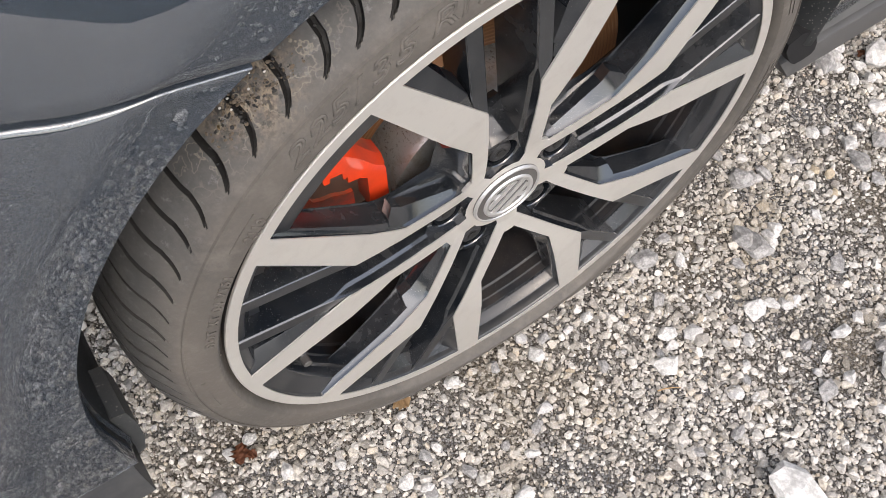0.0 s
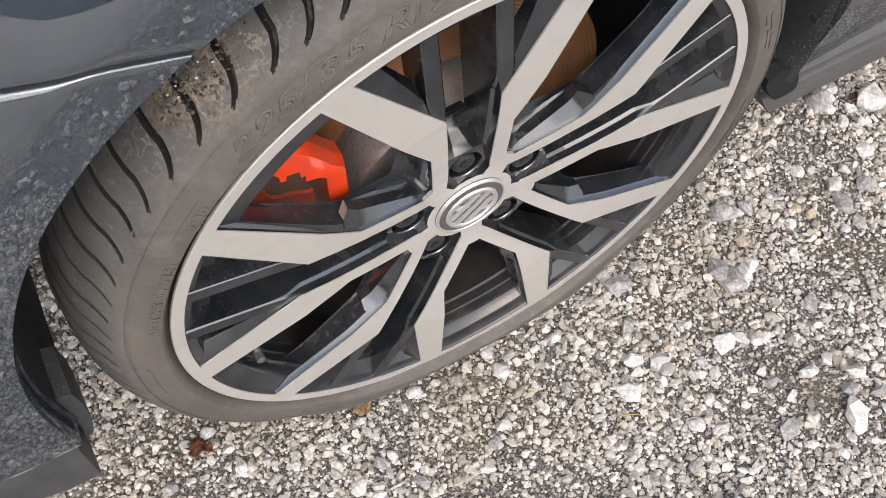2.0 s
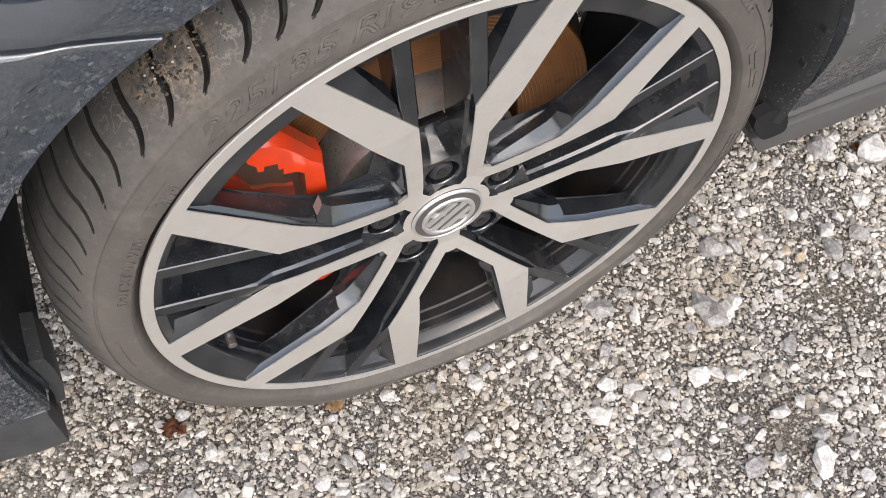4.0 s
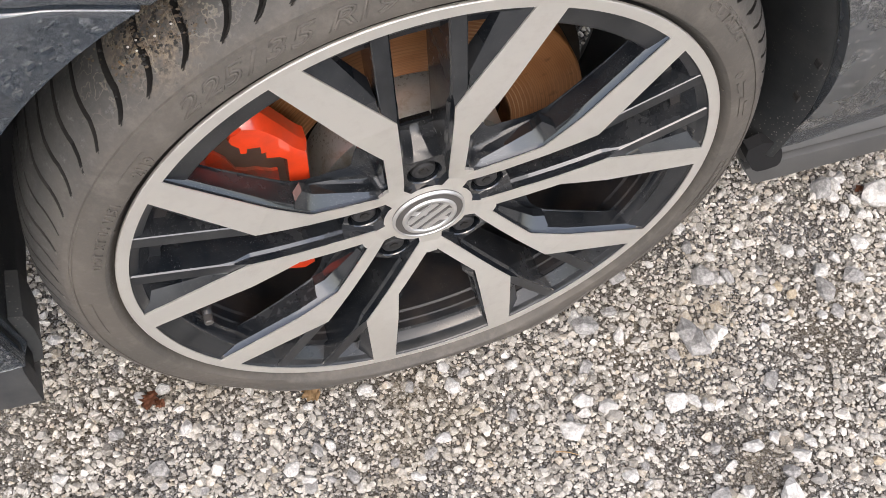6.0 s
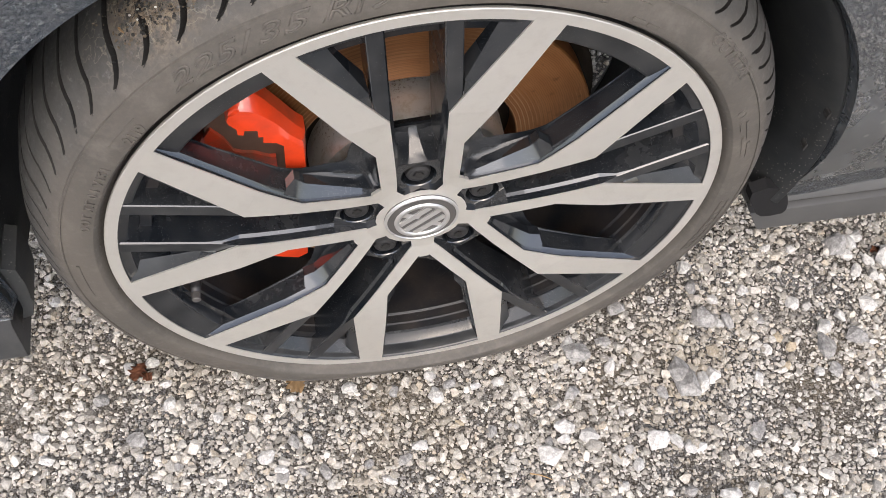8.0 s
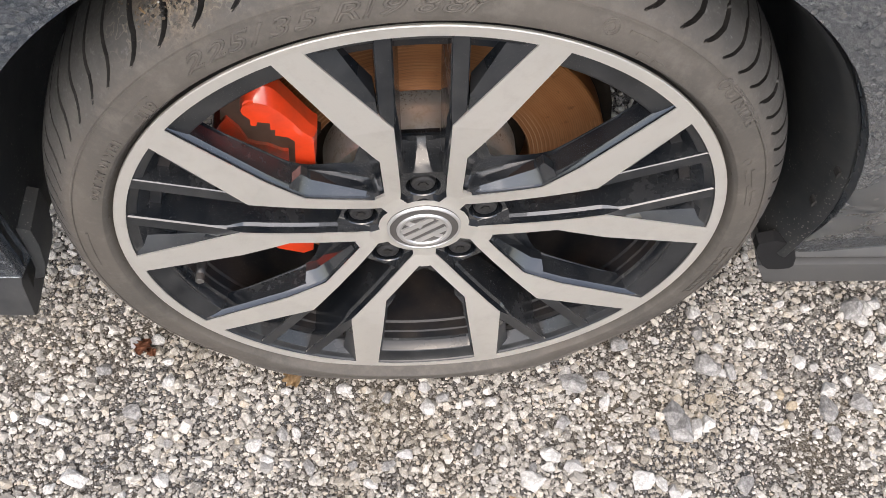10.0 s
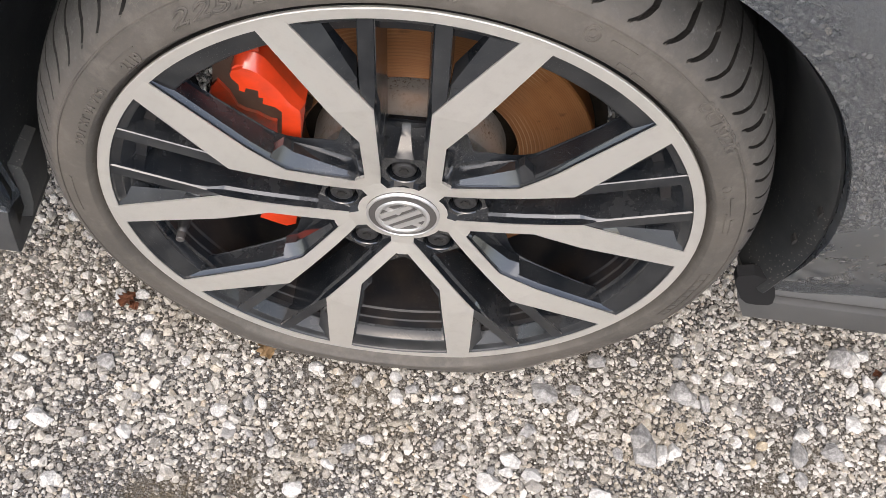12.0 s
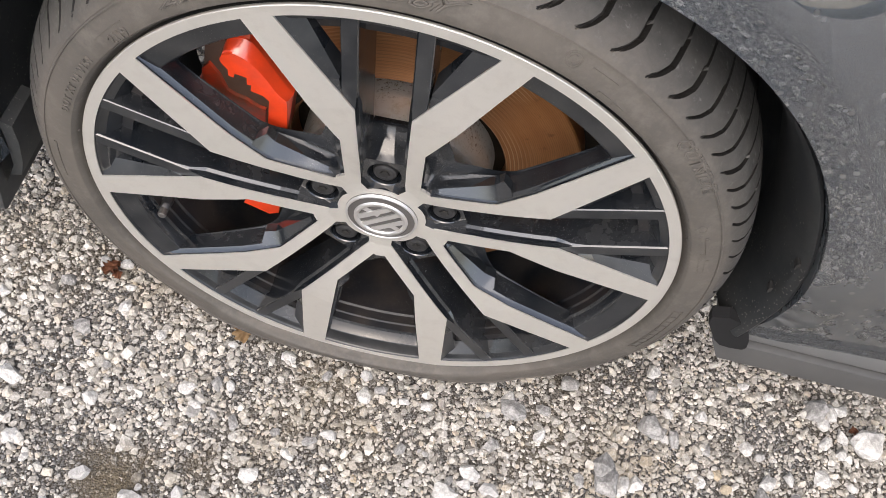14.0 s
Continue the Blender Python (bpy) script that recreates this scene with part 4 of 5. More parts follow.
def build_caliper():
    cal = new("brake_caliper")
    cal.parent = car
    cal.matrix_basis = Matrix.Translation(HUB)
    tagged(cal, "orange-red painted brake caliper")

    def arc_slab(r0, r1, d0, d1, y0, y1, n=14):
        pts = [polar(r1, d0 + (d1 - d0) * i / n) for i in range(n + 1)] + [polar(r0, d1 + (d0 - d1) * i / n) for i in range(n + 1)]
        return prism(pts, y0, y1)
    sharp(part("bridge", bevel(arc_slab(0.172, 0.188, 140, 212, 0.068, 0.130), 0.006, 3, 50), RED, cal), 40)
    # front arm: toothed lower edge, a crease, and an upper face that falls back
    teeth = [(-0.0940, 0.0480), (-0.1104, 0.0470), (-0.1097, 0.0882), (-0.1151, 0.0932), (-0.1250, 0.0953), (-0.1243, 0.1026), (-0.1280, 0.1021), (-0.1281, 0.1103), (-0.1378, 0.1117), (-0.1389, 0.1065), (-0.1431, 0.1076), (-0.1433, 0.1144)]
    crease = [(-0.1501, 0.1230), (-0.1445, 0.1345), (-0.1292, 0.1320), (-0.1147, 0.1180), (-0.1033, 0.1010), (-0.0946, 0.0931)]
    upper = [(-0.1505, 0.1250), (-0.1440, 0.1400), (-0.1275, 0.1415), (-0.1130, 0.1225), (-0.0985, 0.1005), (-0.0918, 0.0930)]

    def flowing(pts):
        v = [Vector(p) for p in pts]
        n = len(v) - 1
        return [glide(v[max(k - 1, 0)], v[k], v[k + 1], v[min(k + 2, n)], i / 5) for k in range(n) for i in range(5)] + [v[-1]]
    bm = bmesh.new()
    low_v = [bm.verts.new((x, 0.040, z)) for x, z in teeth]
    mid_v = [bm.verts.new((x, 0.0395, z)) for x, z in flowing(crease)]
    top_v = [bm.verts.new((x, 0.050, z)) for x, z in flowing(upper)]
    back = [bm.verts.new((v.co.x, 0.064, v.co.z)) for v in low_v + top_v]
    bm.faces.new(low_v + mid_v)
    mesh_rows(bm, [mid_v, top_v])
    rim = low_v + top_v
    bm.faces.new((low_v[-1], mid_v[0], top_v[0]))
    bm.faces.new((mid_v[-1], low_v[0], top_v[-1]))
    for i in range(len(rim)):
        j = (i + 1) % len(rim)
        bm.faces.new((rim[i], back[i], back[j], rim[j]))
    bm.faces.new(back[::-1])
    bm.edges.ensure_lookup_table()
    fold = [e for e in bm.edges if all(v in mid_v for v in e.verts)]
    bmesh.ops.bevel(bm, geom=fold, offset=0.0030, segments=4, affect="EDGES", clamp_overlap=True)
    sharp(part("clip_arm", bevel(bm, 0.0010, 2, 50), RED, cal, "bright orange-red front arm"), 40)
    # The neck lies further back; its shade is put in by the duller red.
    neck = [(-0.1450, 0.1270), (-0.1290, 0.1300), (-0.1285, 0.1580), (-0.1290, 0.1720), (-0.1440, 0.1700), (-0.1440, 0.1480)]
    sharp(part("neck", bevel(prism(neck, 0.0520, 0.070), 0.003, 3, 30), GRIME_SHADE, cal), 40)
    low = [(-0.1640, 0.0990), (-0.1588, 0.0916), (-0.1549, 0.0860), (-0.1490, 0.0700), (-0.1419, 0.0660), (-0.1334, 0.0645), (-0.1220, 0.0575), (-0.1165, 0.0570), (-0.1165, 0.0380), (-0.1150, -0.0820), (-0.1310, -0.0850), (-0.1560, -0.0600), (-0.1700, 0.0000), (-0.1700, 0.0900)]
    sharp(part("outer_body", bevel(prism(low, 0.0545, 0.064), 0.003, 3, 30), GRIME_SHADE, cal, "grimy orange-red outer caliper body, darkened for shade"), 40)
    inner = [(-0.1660, 0.1350), (-0.1460, 0.1250), (-0.1150, 0.1100), (-0.1060, 0.0900), (-0.1060, 0.0300), (-0.1500, 0.0300), (-0.1690, 0.0900)]
    part("pad_back", prism(inner, 0.0578, 0.0660), PAD, cal, "dark grimy pad backing")
    foot = [(-0.0980, -0.0560), (-0.0985, -0.0790), (-0.1080, -0.0850), (-0.1330, -0.0760), (-0.1260, -0.0560)]
    sharp(part("lower_arm", bevel(prism(foot, 0.042, 0.070), 0.005, 3, 30), RED, cal), 40)
    part("pad", arc_slab(0.108, 0.158, 146, 204, 0.072, DISC_Y - 0.002), IRON, cal, "dark brake pad")
    return cal


build_caliper()
shield = part("backing_plate", revolve([(0.02, 0.125), (0.176, 0.125), (0.182, 0.121), (0.182, 0.135), (0.02, 0.135)], 90), IRON, car, "dark rusty brake backing plate", True)
shield.matrix_basis = Matrix.Translation(HUB)

# ---- body panels round the arch ----
ARCH_X, ARCH_RX, ARCH_RZ = 0.003, 0.3605, 0.3465


def arch_point(deg):
    """Edge of the wheel arch, in the plane of the wheel face."""
    c, s = math.cos(radians(deg)), math.sin(radians(deg))
    p = 2.14
    k = (abs(c / ARCH_RX) ** p + abs(s / ARCH_RZ) ** p) ** (-1 / p) if s > 0 else 1 / math.hypot(c / ARCH_RX, s / 0.60)
    return ARCH_X + k * c, k * s


TILT_AT = ([0.0, 0.030, 0.034, 0.040, 0.046, 0.060, 0.10, 0.15, 0.22, 0.45], [1, 1.6, 5, 16, 25, 27.5, 27, 24, 18, 14])
_rho = np.linspace(0.0, 0.5, 501)
_rise = np.concatenate([[0.0], np.cumsum(np.tan(np.radians(np.interp(_rho[:-1] + 0.0005, *TILT_AT))) * 0.001)])


def panel_y(rho, x, z):
    """Depth of the painted skin at a distance outside the arch edge: a flat flange, a soft fold, and a tuck towards the sill."""
    lift = max(0.0, z / math.hypot(x - ARCH_X, z)) ** 0.45
    y = -0.004 + float(np.interp(rho, _rho, _rise)) * (0.12 + 0.88 * lift)
    low = min(max(0.0, 0.10 - z) / 0.165, 1.05)
    return y + (0.032 if x > 0 else 0.010) * low ** 1.7


RHOS = [0.0, 0.001, 0.003, 0.008, 0.014, 0.02, 0.026, 0.030, 0.033, 0.036, 0.039, 0.042, 0.045, 0.048, 0.055, 0.062, 0.07, 0.079, 0.089, 0.10, 0.112, 0.125, 0.14, 0.157, 0.176, 0.20, 0.23, 0.26, 0.30, 0.35, 0.40]


def skin(name, d0, d1, n, label, roll=0.0):
    """A painted panel swept round the arch between two angles, each a function of the distance from the edge."""
    bm = bmesh.new()
    rows = []
    for i in range(n + 1):
        row = []
        for back, inset in ((0.022, 0.004), (0.0085, 0.0004), (0.0030, -0.0002)):
            x, z = arch_point(d0(0) + (d1(0) - d0(0)) * i / n)
            k = 1 - inset / math.hypot(x - ARCH_X, z)
            row.append(bm.verts.new((ARCH_X + (x - ARCH_X) * k, panel_y(0, x, z) + back, z * k)))
        for rho in RHOS:
            x, z = arch_point(d0(rho) + (d1(rho) - d0(rho)) * i / n)
            k = 1 + rho / math.hypot(x - ARCH_X, z)
            x, z = ARCH_X + (x - ARCH_X) * k, z * k
            row.append(bm.verts.new((x, panel_y(rho, x, z), z)))
        rows.append(row)
    if roll:
        # rounded edge along the shut line
        src = rows[0] if roll < 0 else rows[-1]
        turns = []
        for out, back in ((0.0006, 0.0003), (0.0012, 0.0010), (0.0015, 0.0022), (0.0015, 0.0080)):
            row = []
            for v in src:
                r = math.hypot(v.co.x, v.co.z)
                a = math.atan2(v.co.z, v.co.x) + (out if roll > 0 else -out) / r
                row.append(bm.verts.new((r * math.cos(a), v.co.y + back, r * math.sin(a))))
            turns.append(row)
        rows = turns[::-1] + rows if roll < 0 else rows + turns
    mesh_rows(bm, rows)
    bmesh.ops.solidify(bm, geom=bm.faces[:], thickness=0.0012)
    ob = sharp(part(name, bm, PAINT, car, label), 60)
    ob.matrix_basis = Matrix.Translation(HUB)
    return ob


def seam(rho):
    """Angle of the shut line between wing and bumper."""
    return float(np.interp(rho, [0.0, 0.0135, 0.0325, 0.044, 0.058, 0.077, 0.10, 0.40], [119.8, 122.0, 124.8, 127.1, 129.6, 131.8, 135.0, 156.0]))


skin("front_wing", lambda r: -math.degrees(math.asin(0.067 / (0.366 + r))), lambda r: seam(r), 90, "glossy dark blue-grey front wing", 1.0)
skin("front_bumper", lambda r: seam(r) + 1.15 / (1 + 3 * r), lambda r: 180 + math.degrees(math.asin(0.066 / (0.358 + r))), 70, "glossy dark blue-grey bumper corner", -1.0)

# arch liner
bm = bmesh.new()
rows = []
for i in range(61):
    deg = -12 + 200 * i / 60
    x, z = arch_point(deg)
    y0 = panel_y(0, x, z) + 0.011
    flare = min(1.0, max(0.0, (165 - deg) / 30))
    rows.append([bm.verts.new((ARCH_X + (x - ARCH_X) * k, y, z * k)) for k, y in ((0.994, y0), (0.990, y0 + 0.02), (0.985 + 0.015 * flare, y0 + 0.05), (0.980 + 0.04 * flare, y0 + 0.09), (0.978 + 0.052 * flare, 0.40))])
rows.append([bm.verts.new((x, v.co.y, z - HUB.z)) for v, x, z in zip(rows[-1], (-0.357, -0.354, -0.352, -0.352, -0.352), (0.180, 0.195, 0.200, 0.190, 0.120))])
mesh_rows(bm, rows)
bmesh.ops.solidify(bm, geom=bm.faces[:], thickness=0.002)
liner = part("arch_liner", bm, FLAP, car, "black plastic wheel arch liner", True)
liner.matrix_basis = Matrix.Translation(HUB)
# inner wall of the wheel housing
part("inner_wall", box(-0.6, 0.6, 0.40, 0.41, 0.16, 0.75), FLAP, car, "black inner wheel housing")

# side skirt
bm = bmesh.new()
prof = [(0.060, 0.2260), (0.034, 0.2240), (0.0300, 0.2205), (0.0255, 0.2118), (0.0262, 0.2104), (0.0330, 0.2092), (0.0330, 0.2070), (0.0235, 0.2062), (0.0205, 0.2050), (0.0150, 0.1815), (0.0175, 0.1765), (0.0900, 0.1700), (0.0900, 0.2260)]
ends = []
for x in (0.340, 0.9, 1.6):
    ends.append([bm.verts.new((x + (max(0.0, 0.205 - z) * 0.62 if x < 0.5 else 0.0), y, z)) for y, z in prof])
for p, q in zip(ends, ends[1:]):
    for j in range(len(prof)):
        k = (j + 1) % len(prof)
        bm.faces.new((p[j], p[k], q[k], q[j]))
bm.faces.new(ends[0])
bm.faces.new(ends[-1][::-1])
sharp(part("side_skirt", bevel(bm, 0.0006, 2), TRIM, car, "satin grey side skirt lip"), 40)
# bumper lip
bm = bmesh.new()
prof = [(0.060, 0.215), (0.020, 0.212), (0.010, 0.195), (0.006, 0.165), (0.004, 0.148), (0.008, 0.143), (0.100, 0.140), (0.100, 0.215)]
ends = []
for x in (-0.362, -0.39, -0.42, -0.46, -0.52, -0.62, -0.9):
    ends.append([bm.verts.new((x, y + max(0.0, panel_y(-0.362 - x, -1, 0.2) + 0.004), z)) for y, z in prof])
for p, q in zip(ends, ends[1:]):
    for j in range(len(prof)):
        k = (j + 1) % len(prof)
        bm.faces.new((p[j], p[k], q[k], q[j]))
bm.faces.new(ends[0])
bm.faces.new(ends[-1][::-1])
sharp(part("bumper_lip", bevel(bm, 0.002, 2), PLASTIC, car, "satin black bumper lip"), 40)
# lower liner flaps with their fixing
def flap(outline, y0, y1, mat):
    return sharp(part("liner_flap", bevel(prism(outline, y0, y1), 0.0028, 3, 50), mat, car, "black plastic liner flap"), 40)


flap([(0.316, 0.262), (0.318, 0.250), (0.324, 0.240), (0.335, 0.223), (0.343, 0.2165), (0.353, 0.2155), (0.365, 0.2175), (0.367, 0.2225), (0.364, 0.235), (0.358, 0.248), (0.348, 0.262), (0.330, 0.268)], 0.009, 0.021, SOOTY)


def lower_liner():
    """The liner's moulded lip behind the wheel, from the arch edge down to the flap."""
    bm = bmesh.new()
    rows = []
    for i in range(41):
        deg = 66 - 72 * i / 40
        x, z = arch_point(deg)
        r = min(math.hypot(x, z) - 0.0015, float(np.interp(deg, [-6, 0, 4, 9, 14, 66], [0.352, 0.357, 0.361, 0.364, 0.364, 0.364])))
        a = radians(deg)
        w = min(1.0, max(0.0, (66 - deg) / 44))
        w = w * w * (3 - 2 * w)
        rows.append([bm.verts.new((k * math.cos(a), y, k * math.sin(a))) for k, y in
                     ((r - 0.0005, 0.014), (r - 0.001, 0.0060), (r - 0.001 - 0.003 * w, 0.0040), (r - 0.002 - 0.006 * w, 0.0060), (r - 0.003 - 0.010 * w, 0.0130), (r - 0.004 - 0.016 * w, 0.0260), (r - 0.005 - 0.022 * w, 0.0500), (r - 0.006 - 0.024 * w, 0.1100))])
    mesh_rows(bm, rows)
    bmesh.ops.solidify(bm, geom=bm.faces[:], thickness=0.0015)
    ob = sharp(part("liner_lip", bm, FLAP, car, "black plastic liner lip splashed with dirt"), 50)
    ob.matrix_basis = Matrix.Translation(HUB)
    # Near-black plugs stand in for the shade inside two slots of the liner.
    for x, z in ((0.339, 0.094), (0.336, 0.052)):
        part("liner_clip", bevel(prism([(x + 0.0016 * math.cos(t * 0.785), z + 0.0045 * math.sin(t * 0.785)) for t in range(8)], 0.0045, 0.012), 0.0005, 1), GROOVE, ob, "near-black plug standing in for a dark slot")


lower_liner()
flap([(-0.362, 0.172), (-0.350, 0.176), (-0.344, 0.200), (-0.341, 0.232), (-0.342, 0.256), (-0.352, 0.260), (-0.364, 0.250)], 0.030, 0.075, FLAP)
# floor pan that shades the ground under the car
part("floor_pan", box(-0.78, 3.3, 0.41, 1.84, 0.20, 0.27), FLAP, car, "black underbody")

def body_shell():
    """The closed body behind the wheel housing: bonnet, cabin and tail as one rounded hull."""
    bm = bmesh.new()
    rows = []
    for x, top, half, low in ((-0.86, 0.62, 0.52, 0.30), (-0.80, 0.72, 0.66, 0.26), (-0.60, 0.82, 0.73, 0.24), (0.20, 0.93, 0.75, 0.24), (0.75, 0.99, 0.75, 0.24), (1.05, 1.16, 0.75, 0.24), (1.45, 1.38, 0.75, 0.24),
                              (1.95, 1.45, 0.75, 0.24), (2.60, 1.42, 0.75, 0.24), (3.05, 1.26, 0.75, 0.24), (3.30, 0.98, 0.73, 0.26), (3.42, 0.80, 0.66, 0.30)):
        row = []
        mid = (top + low) / 2
        for k in range(40):
            a = 2 * math.pi * k / 40
            c, q = math.cos(a), math.sin(a)
            z = mid + (top - mid) * math.copysign(abs(q) ** 0.45, q)
            lean = 0.20 * max(0.0, z - 0.92)
            row.append(bm.verts.new((x, 1.10 + (half - lean) * math.copysign(abs(c) ** 0.45, c), z)))
        rows.append(row)
    mesh_rows(bm, rows, True)
    bm.faces.new(rows[0])
    bm.faces.new(rows[-1][::-1])
    return sharp(part("body_shell", bm, SHELL, car, "dark blue-grey car body"), 50)


body_shell()

# ---- ground ----
SLOPE = 0.008


def ground_z(x, y):
    return -0.018 + SLOPE * max(-1.5, min(1.5, x)) + 0.005 * noise.noise((x * 5, y * 5, 3.1)) + 0.003 * noise.noise((x * 17, y * 17, 7.7))


def axis(lo, hi, near0, near1, fine, ratio=1.35):
    pts = list(np.arange(near0, near1 + 1e-9, fine))
    s, p = fine, near1
    while p < hi:
        s *= ratio
        p += s
        pts.append(min(p, hi))
    s, p = fine, near0
    while p > lo:
        s *= ratio
        p -= s
        pts.insert(0, max(p, lo))
    return pts


def build_ground():
    xs, ys = axis(-400, 400, -1.0, 1.2, 0.02), axis(-400, 400, -0.9, 0.7, 0.02)
    verts = [(x, y, ground_z(x, y)) for x in xs for y in ys]
    n = len(ys)
    faces = [(i * n + j, (i + 1) * n + j, (i + 1) * n + j + 1, i * n + j + 1) for i in range(len(xs) - 1) for j in range(n - 1)]
    ob = mesh_object("ground", verts, faces, SOIL, True)
    return tagged(ob, "loose pale grey crushed limestone gravel ground", "ground", kind="structure")


def dark_backdrop():
    """An unseen ring of dark rises, added far off for the paint to mirror."""
    bm = bmesh.new()
    rows = []
    for i in range(240):
        a = 2 * math.pi * i / 240
        # Cut lower to one side so the mirrored horizon is brighter there.
        low = 1 - 0.7 * max(0.0, math.cos(a + radians(52))) ** 6
        rows.append([bm.verts.new(((70 + d) * math.cos(a), (70 + d) * math.sin(a), z * low * (1 + 0.35 * noise.noise((3 * math.cos(a), 3 * math.sin(a), 2.0)) + 0.12 * noise.noise((22 * math.cos(a), 22 * math.sin(a), 4.0))))) for d, z in ((0, -2.0), (1, 2.5), (4, 4.5), (12, 6.0), (30, 6.5), (40, -2.0))])
    mesh_rows(bm, rows + [rows[0]])
    ob = part("backdrop", bm, BACKDROP, None, "", True)
    return tagged(ob, "unseen dark blue-green rise added for reflections", "woods", kind="structure")


dark_backdrop()
GROUND = build_ground()


def shards(n, seed):
    """Angular crushed-stone shapes: hulls of a few points, some sides sheared flat."""
    rng = random.Random(seed)
    out = []
    for _ in range(n):
        bm = bmesh.new()
        cut = [(Vector((rng.gauss(0, 1), rng.gauss(0, 1), rng.gauss(0, 1))).normalized(), rng.uniform(0.45, 0.8)) for _ in range(3)]
        for k in range(12):
            h = 1 - 2 * (k + 0.5) / 12
            a = 2.4 * k + rng.uniform(-0.5, 0.5)
            p = Vector((math.sqrt(1 - h * h) * math.cos(a), math.sqrt(1 - h * h) * math.sin(a), h)) * rng.uniform(0.85, 1.15)
            for d, lim in cut:
                over = p.dot(d) - lim
                if over > 0:
                    p -= d * over
            bm.verts.new(p)
        res = bmesh.ops.convex_hull(bm, input=bm.verts[:])
        bmesh.ops.delete(bm, geom=[g for g in res["geom_interior"] if isinstance(g, bmesh.types.BMVert)], context="VERTS")
        bmesh.ops.triangulate(bm, faces=bm.faces[:])
        bm.verts.index_update()
        out.append((np.array([p.co[:] for p in bm.verts]), np.array([[q.index for q in p.verts] for p in bm.faces])))
        bm.free()
    return out


SHARDS = shards(28, 21)
EARTH = (-0.205, -0.184)


def block():
    """A rough-hewn lump for the finest chips."""
    v = np.array([(x, y, z) for x in (-0.8, 0.8) for y in (-0.8, 0.8) for z in (-0.8, 0.8)])
    f = np.array([(0, 1, 3), (0, 3, 2), (4, 6, 7), (4, 7, 5), (0, 4, 5), (0, 5, 1), (2, 3, 7), (2, 7, 6), (0, 2, 6), (0, 6, 4), (1, 5, 7), (1, 7, 3)])
    return v, f


def gravel(name, count, x0, x1, y0, y1, s0, s1, seed, power=2.2, sink=0.25, hollow=False, chips=False, patchy=0.0, mat=None):
    """Many small angular stones in one mesh."""
    rng = np.random.default_rng(seed)
    px, py = rng.uniform(x0, x1, count), rng.uniform(y0, y1, count)
    if hollow:
        px, py = rng.normal(0.25, 1.15, count), rng.normal(-0.55, 0.85, count)
        keep = ((px < -0.72) | (px > 0.86) | (py < -0.46)) & (py < 0.30)
        px, py = px[keep], py[keep]
        count = len(px)
    if patchy:
        spread = np.array([noise.noise((a * 9, b * 9, 5.5)) + 0.5 * noise.noise((a * 26, b * 26, 1.5)) for a, b in zip(px, py)])
        keep = rng.random(count) < np.clip(1 - patchy * (0.35 + 1.3 * spread), 0.08, 1)
        px, py = px[keep], py[keep]
        count = len(px)
    if not hollow:
        # the patch of bare earth keeps only a few stones
        bare = np.hypot((px - EARTH[0]) / 0.075, (py - EARTH[1]) / 0.036)
        keep = rng.random(count) < np.clip(0.30 + 1.4 * (bare - 0.5), 0.30, 1)
        px, py = px[keep], py[keep]
        count = len(px)
    size = s0 + (s1 - s0) * rng.random(count) ** power
    gz = np.array([ground_z(a, b) for a, b in zip(px, py)])
    verts, faces, base = [], [], 0
    kinds = [block()] if chips else SHARDS
    for bv, bf in kinds:
        a, b = len(verts) * count // len(kinds), (len(verts) + 1) * count // len(kinds)
        n, nv, s = b - a, len(bv), size[a:b]
        v = np.repeat(bv[None], n, 0) * (1 + rng.uniform(-0.10, 0.10, (n, nv, 1)) * (3 if chips else 1))
        v = v * rng.uniform(0.62, 1.30, (n, 1, 3)) * (s / 2)[:, None, None]
        q = rng.normal(size=(n, 4))
        q /= np.linalg.norm(q, axis=1, keepdims=True)
        w, x, y, z = q.T
        R = np.stack([np.stack([1 - 2 * (y * y + z * z), 2 * (x * y - z * w), 2 * (x * z + y * w)], -1),
                      np.stack([2 * (x * y + z * w), 1 - 2 * (x * x + z * z), 2 * (y * z - x * w)], -1),
                      np.stack([2 * (x * z - y * w), 2 * (y * z + x * w), 1 - 2 * (x * x + y * y)], -1)], 1)
        v = np.einsum("nij,nkj->nki", R, v)
        v[:, :, 2] *= 0.8
        v += np.stack([px[a:b], py[a:b], gz[a:b] + s * (0.5 - sink) * 0.8], -1)[:, None, :]
        verts.append(v.reshape(-1, 3))
        faces.append((bf[None] + (np.arange(n) * nv)[:, None, None]).reshape(-1, 3) + base)
        base += n * nv
    v, f = np.concatenate(verts), np.concatenate(faces)
    me = bpy.data.meshes.new(name)
    me.vertices.add(len(v))
    me.vertices.foreach_set("co", v.reshape(-1).astype(np.float32))
    me.loops.add(len(f) * 3)
    me.loops.foreach_set("vertex_index", f.reshape(-1).astype(np.int32))
    me.polygons.add(len(f))
    me.polygons.foreach_set("loop_start", np.arange(0, len(f) * 3, 3, dtype=np.int32))
    me.update(calc_edges=True)
    me.polygons.foreach_set("use_smooth", [False] * len(f))
    me.materials.append(mat or PEBBLE)
    ob = new(name, me)
    ob.parent = GROUND
    return tagged(ob, "loose crushed limestone chips", kind="stuff")


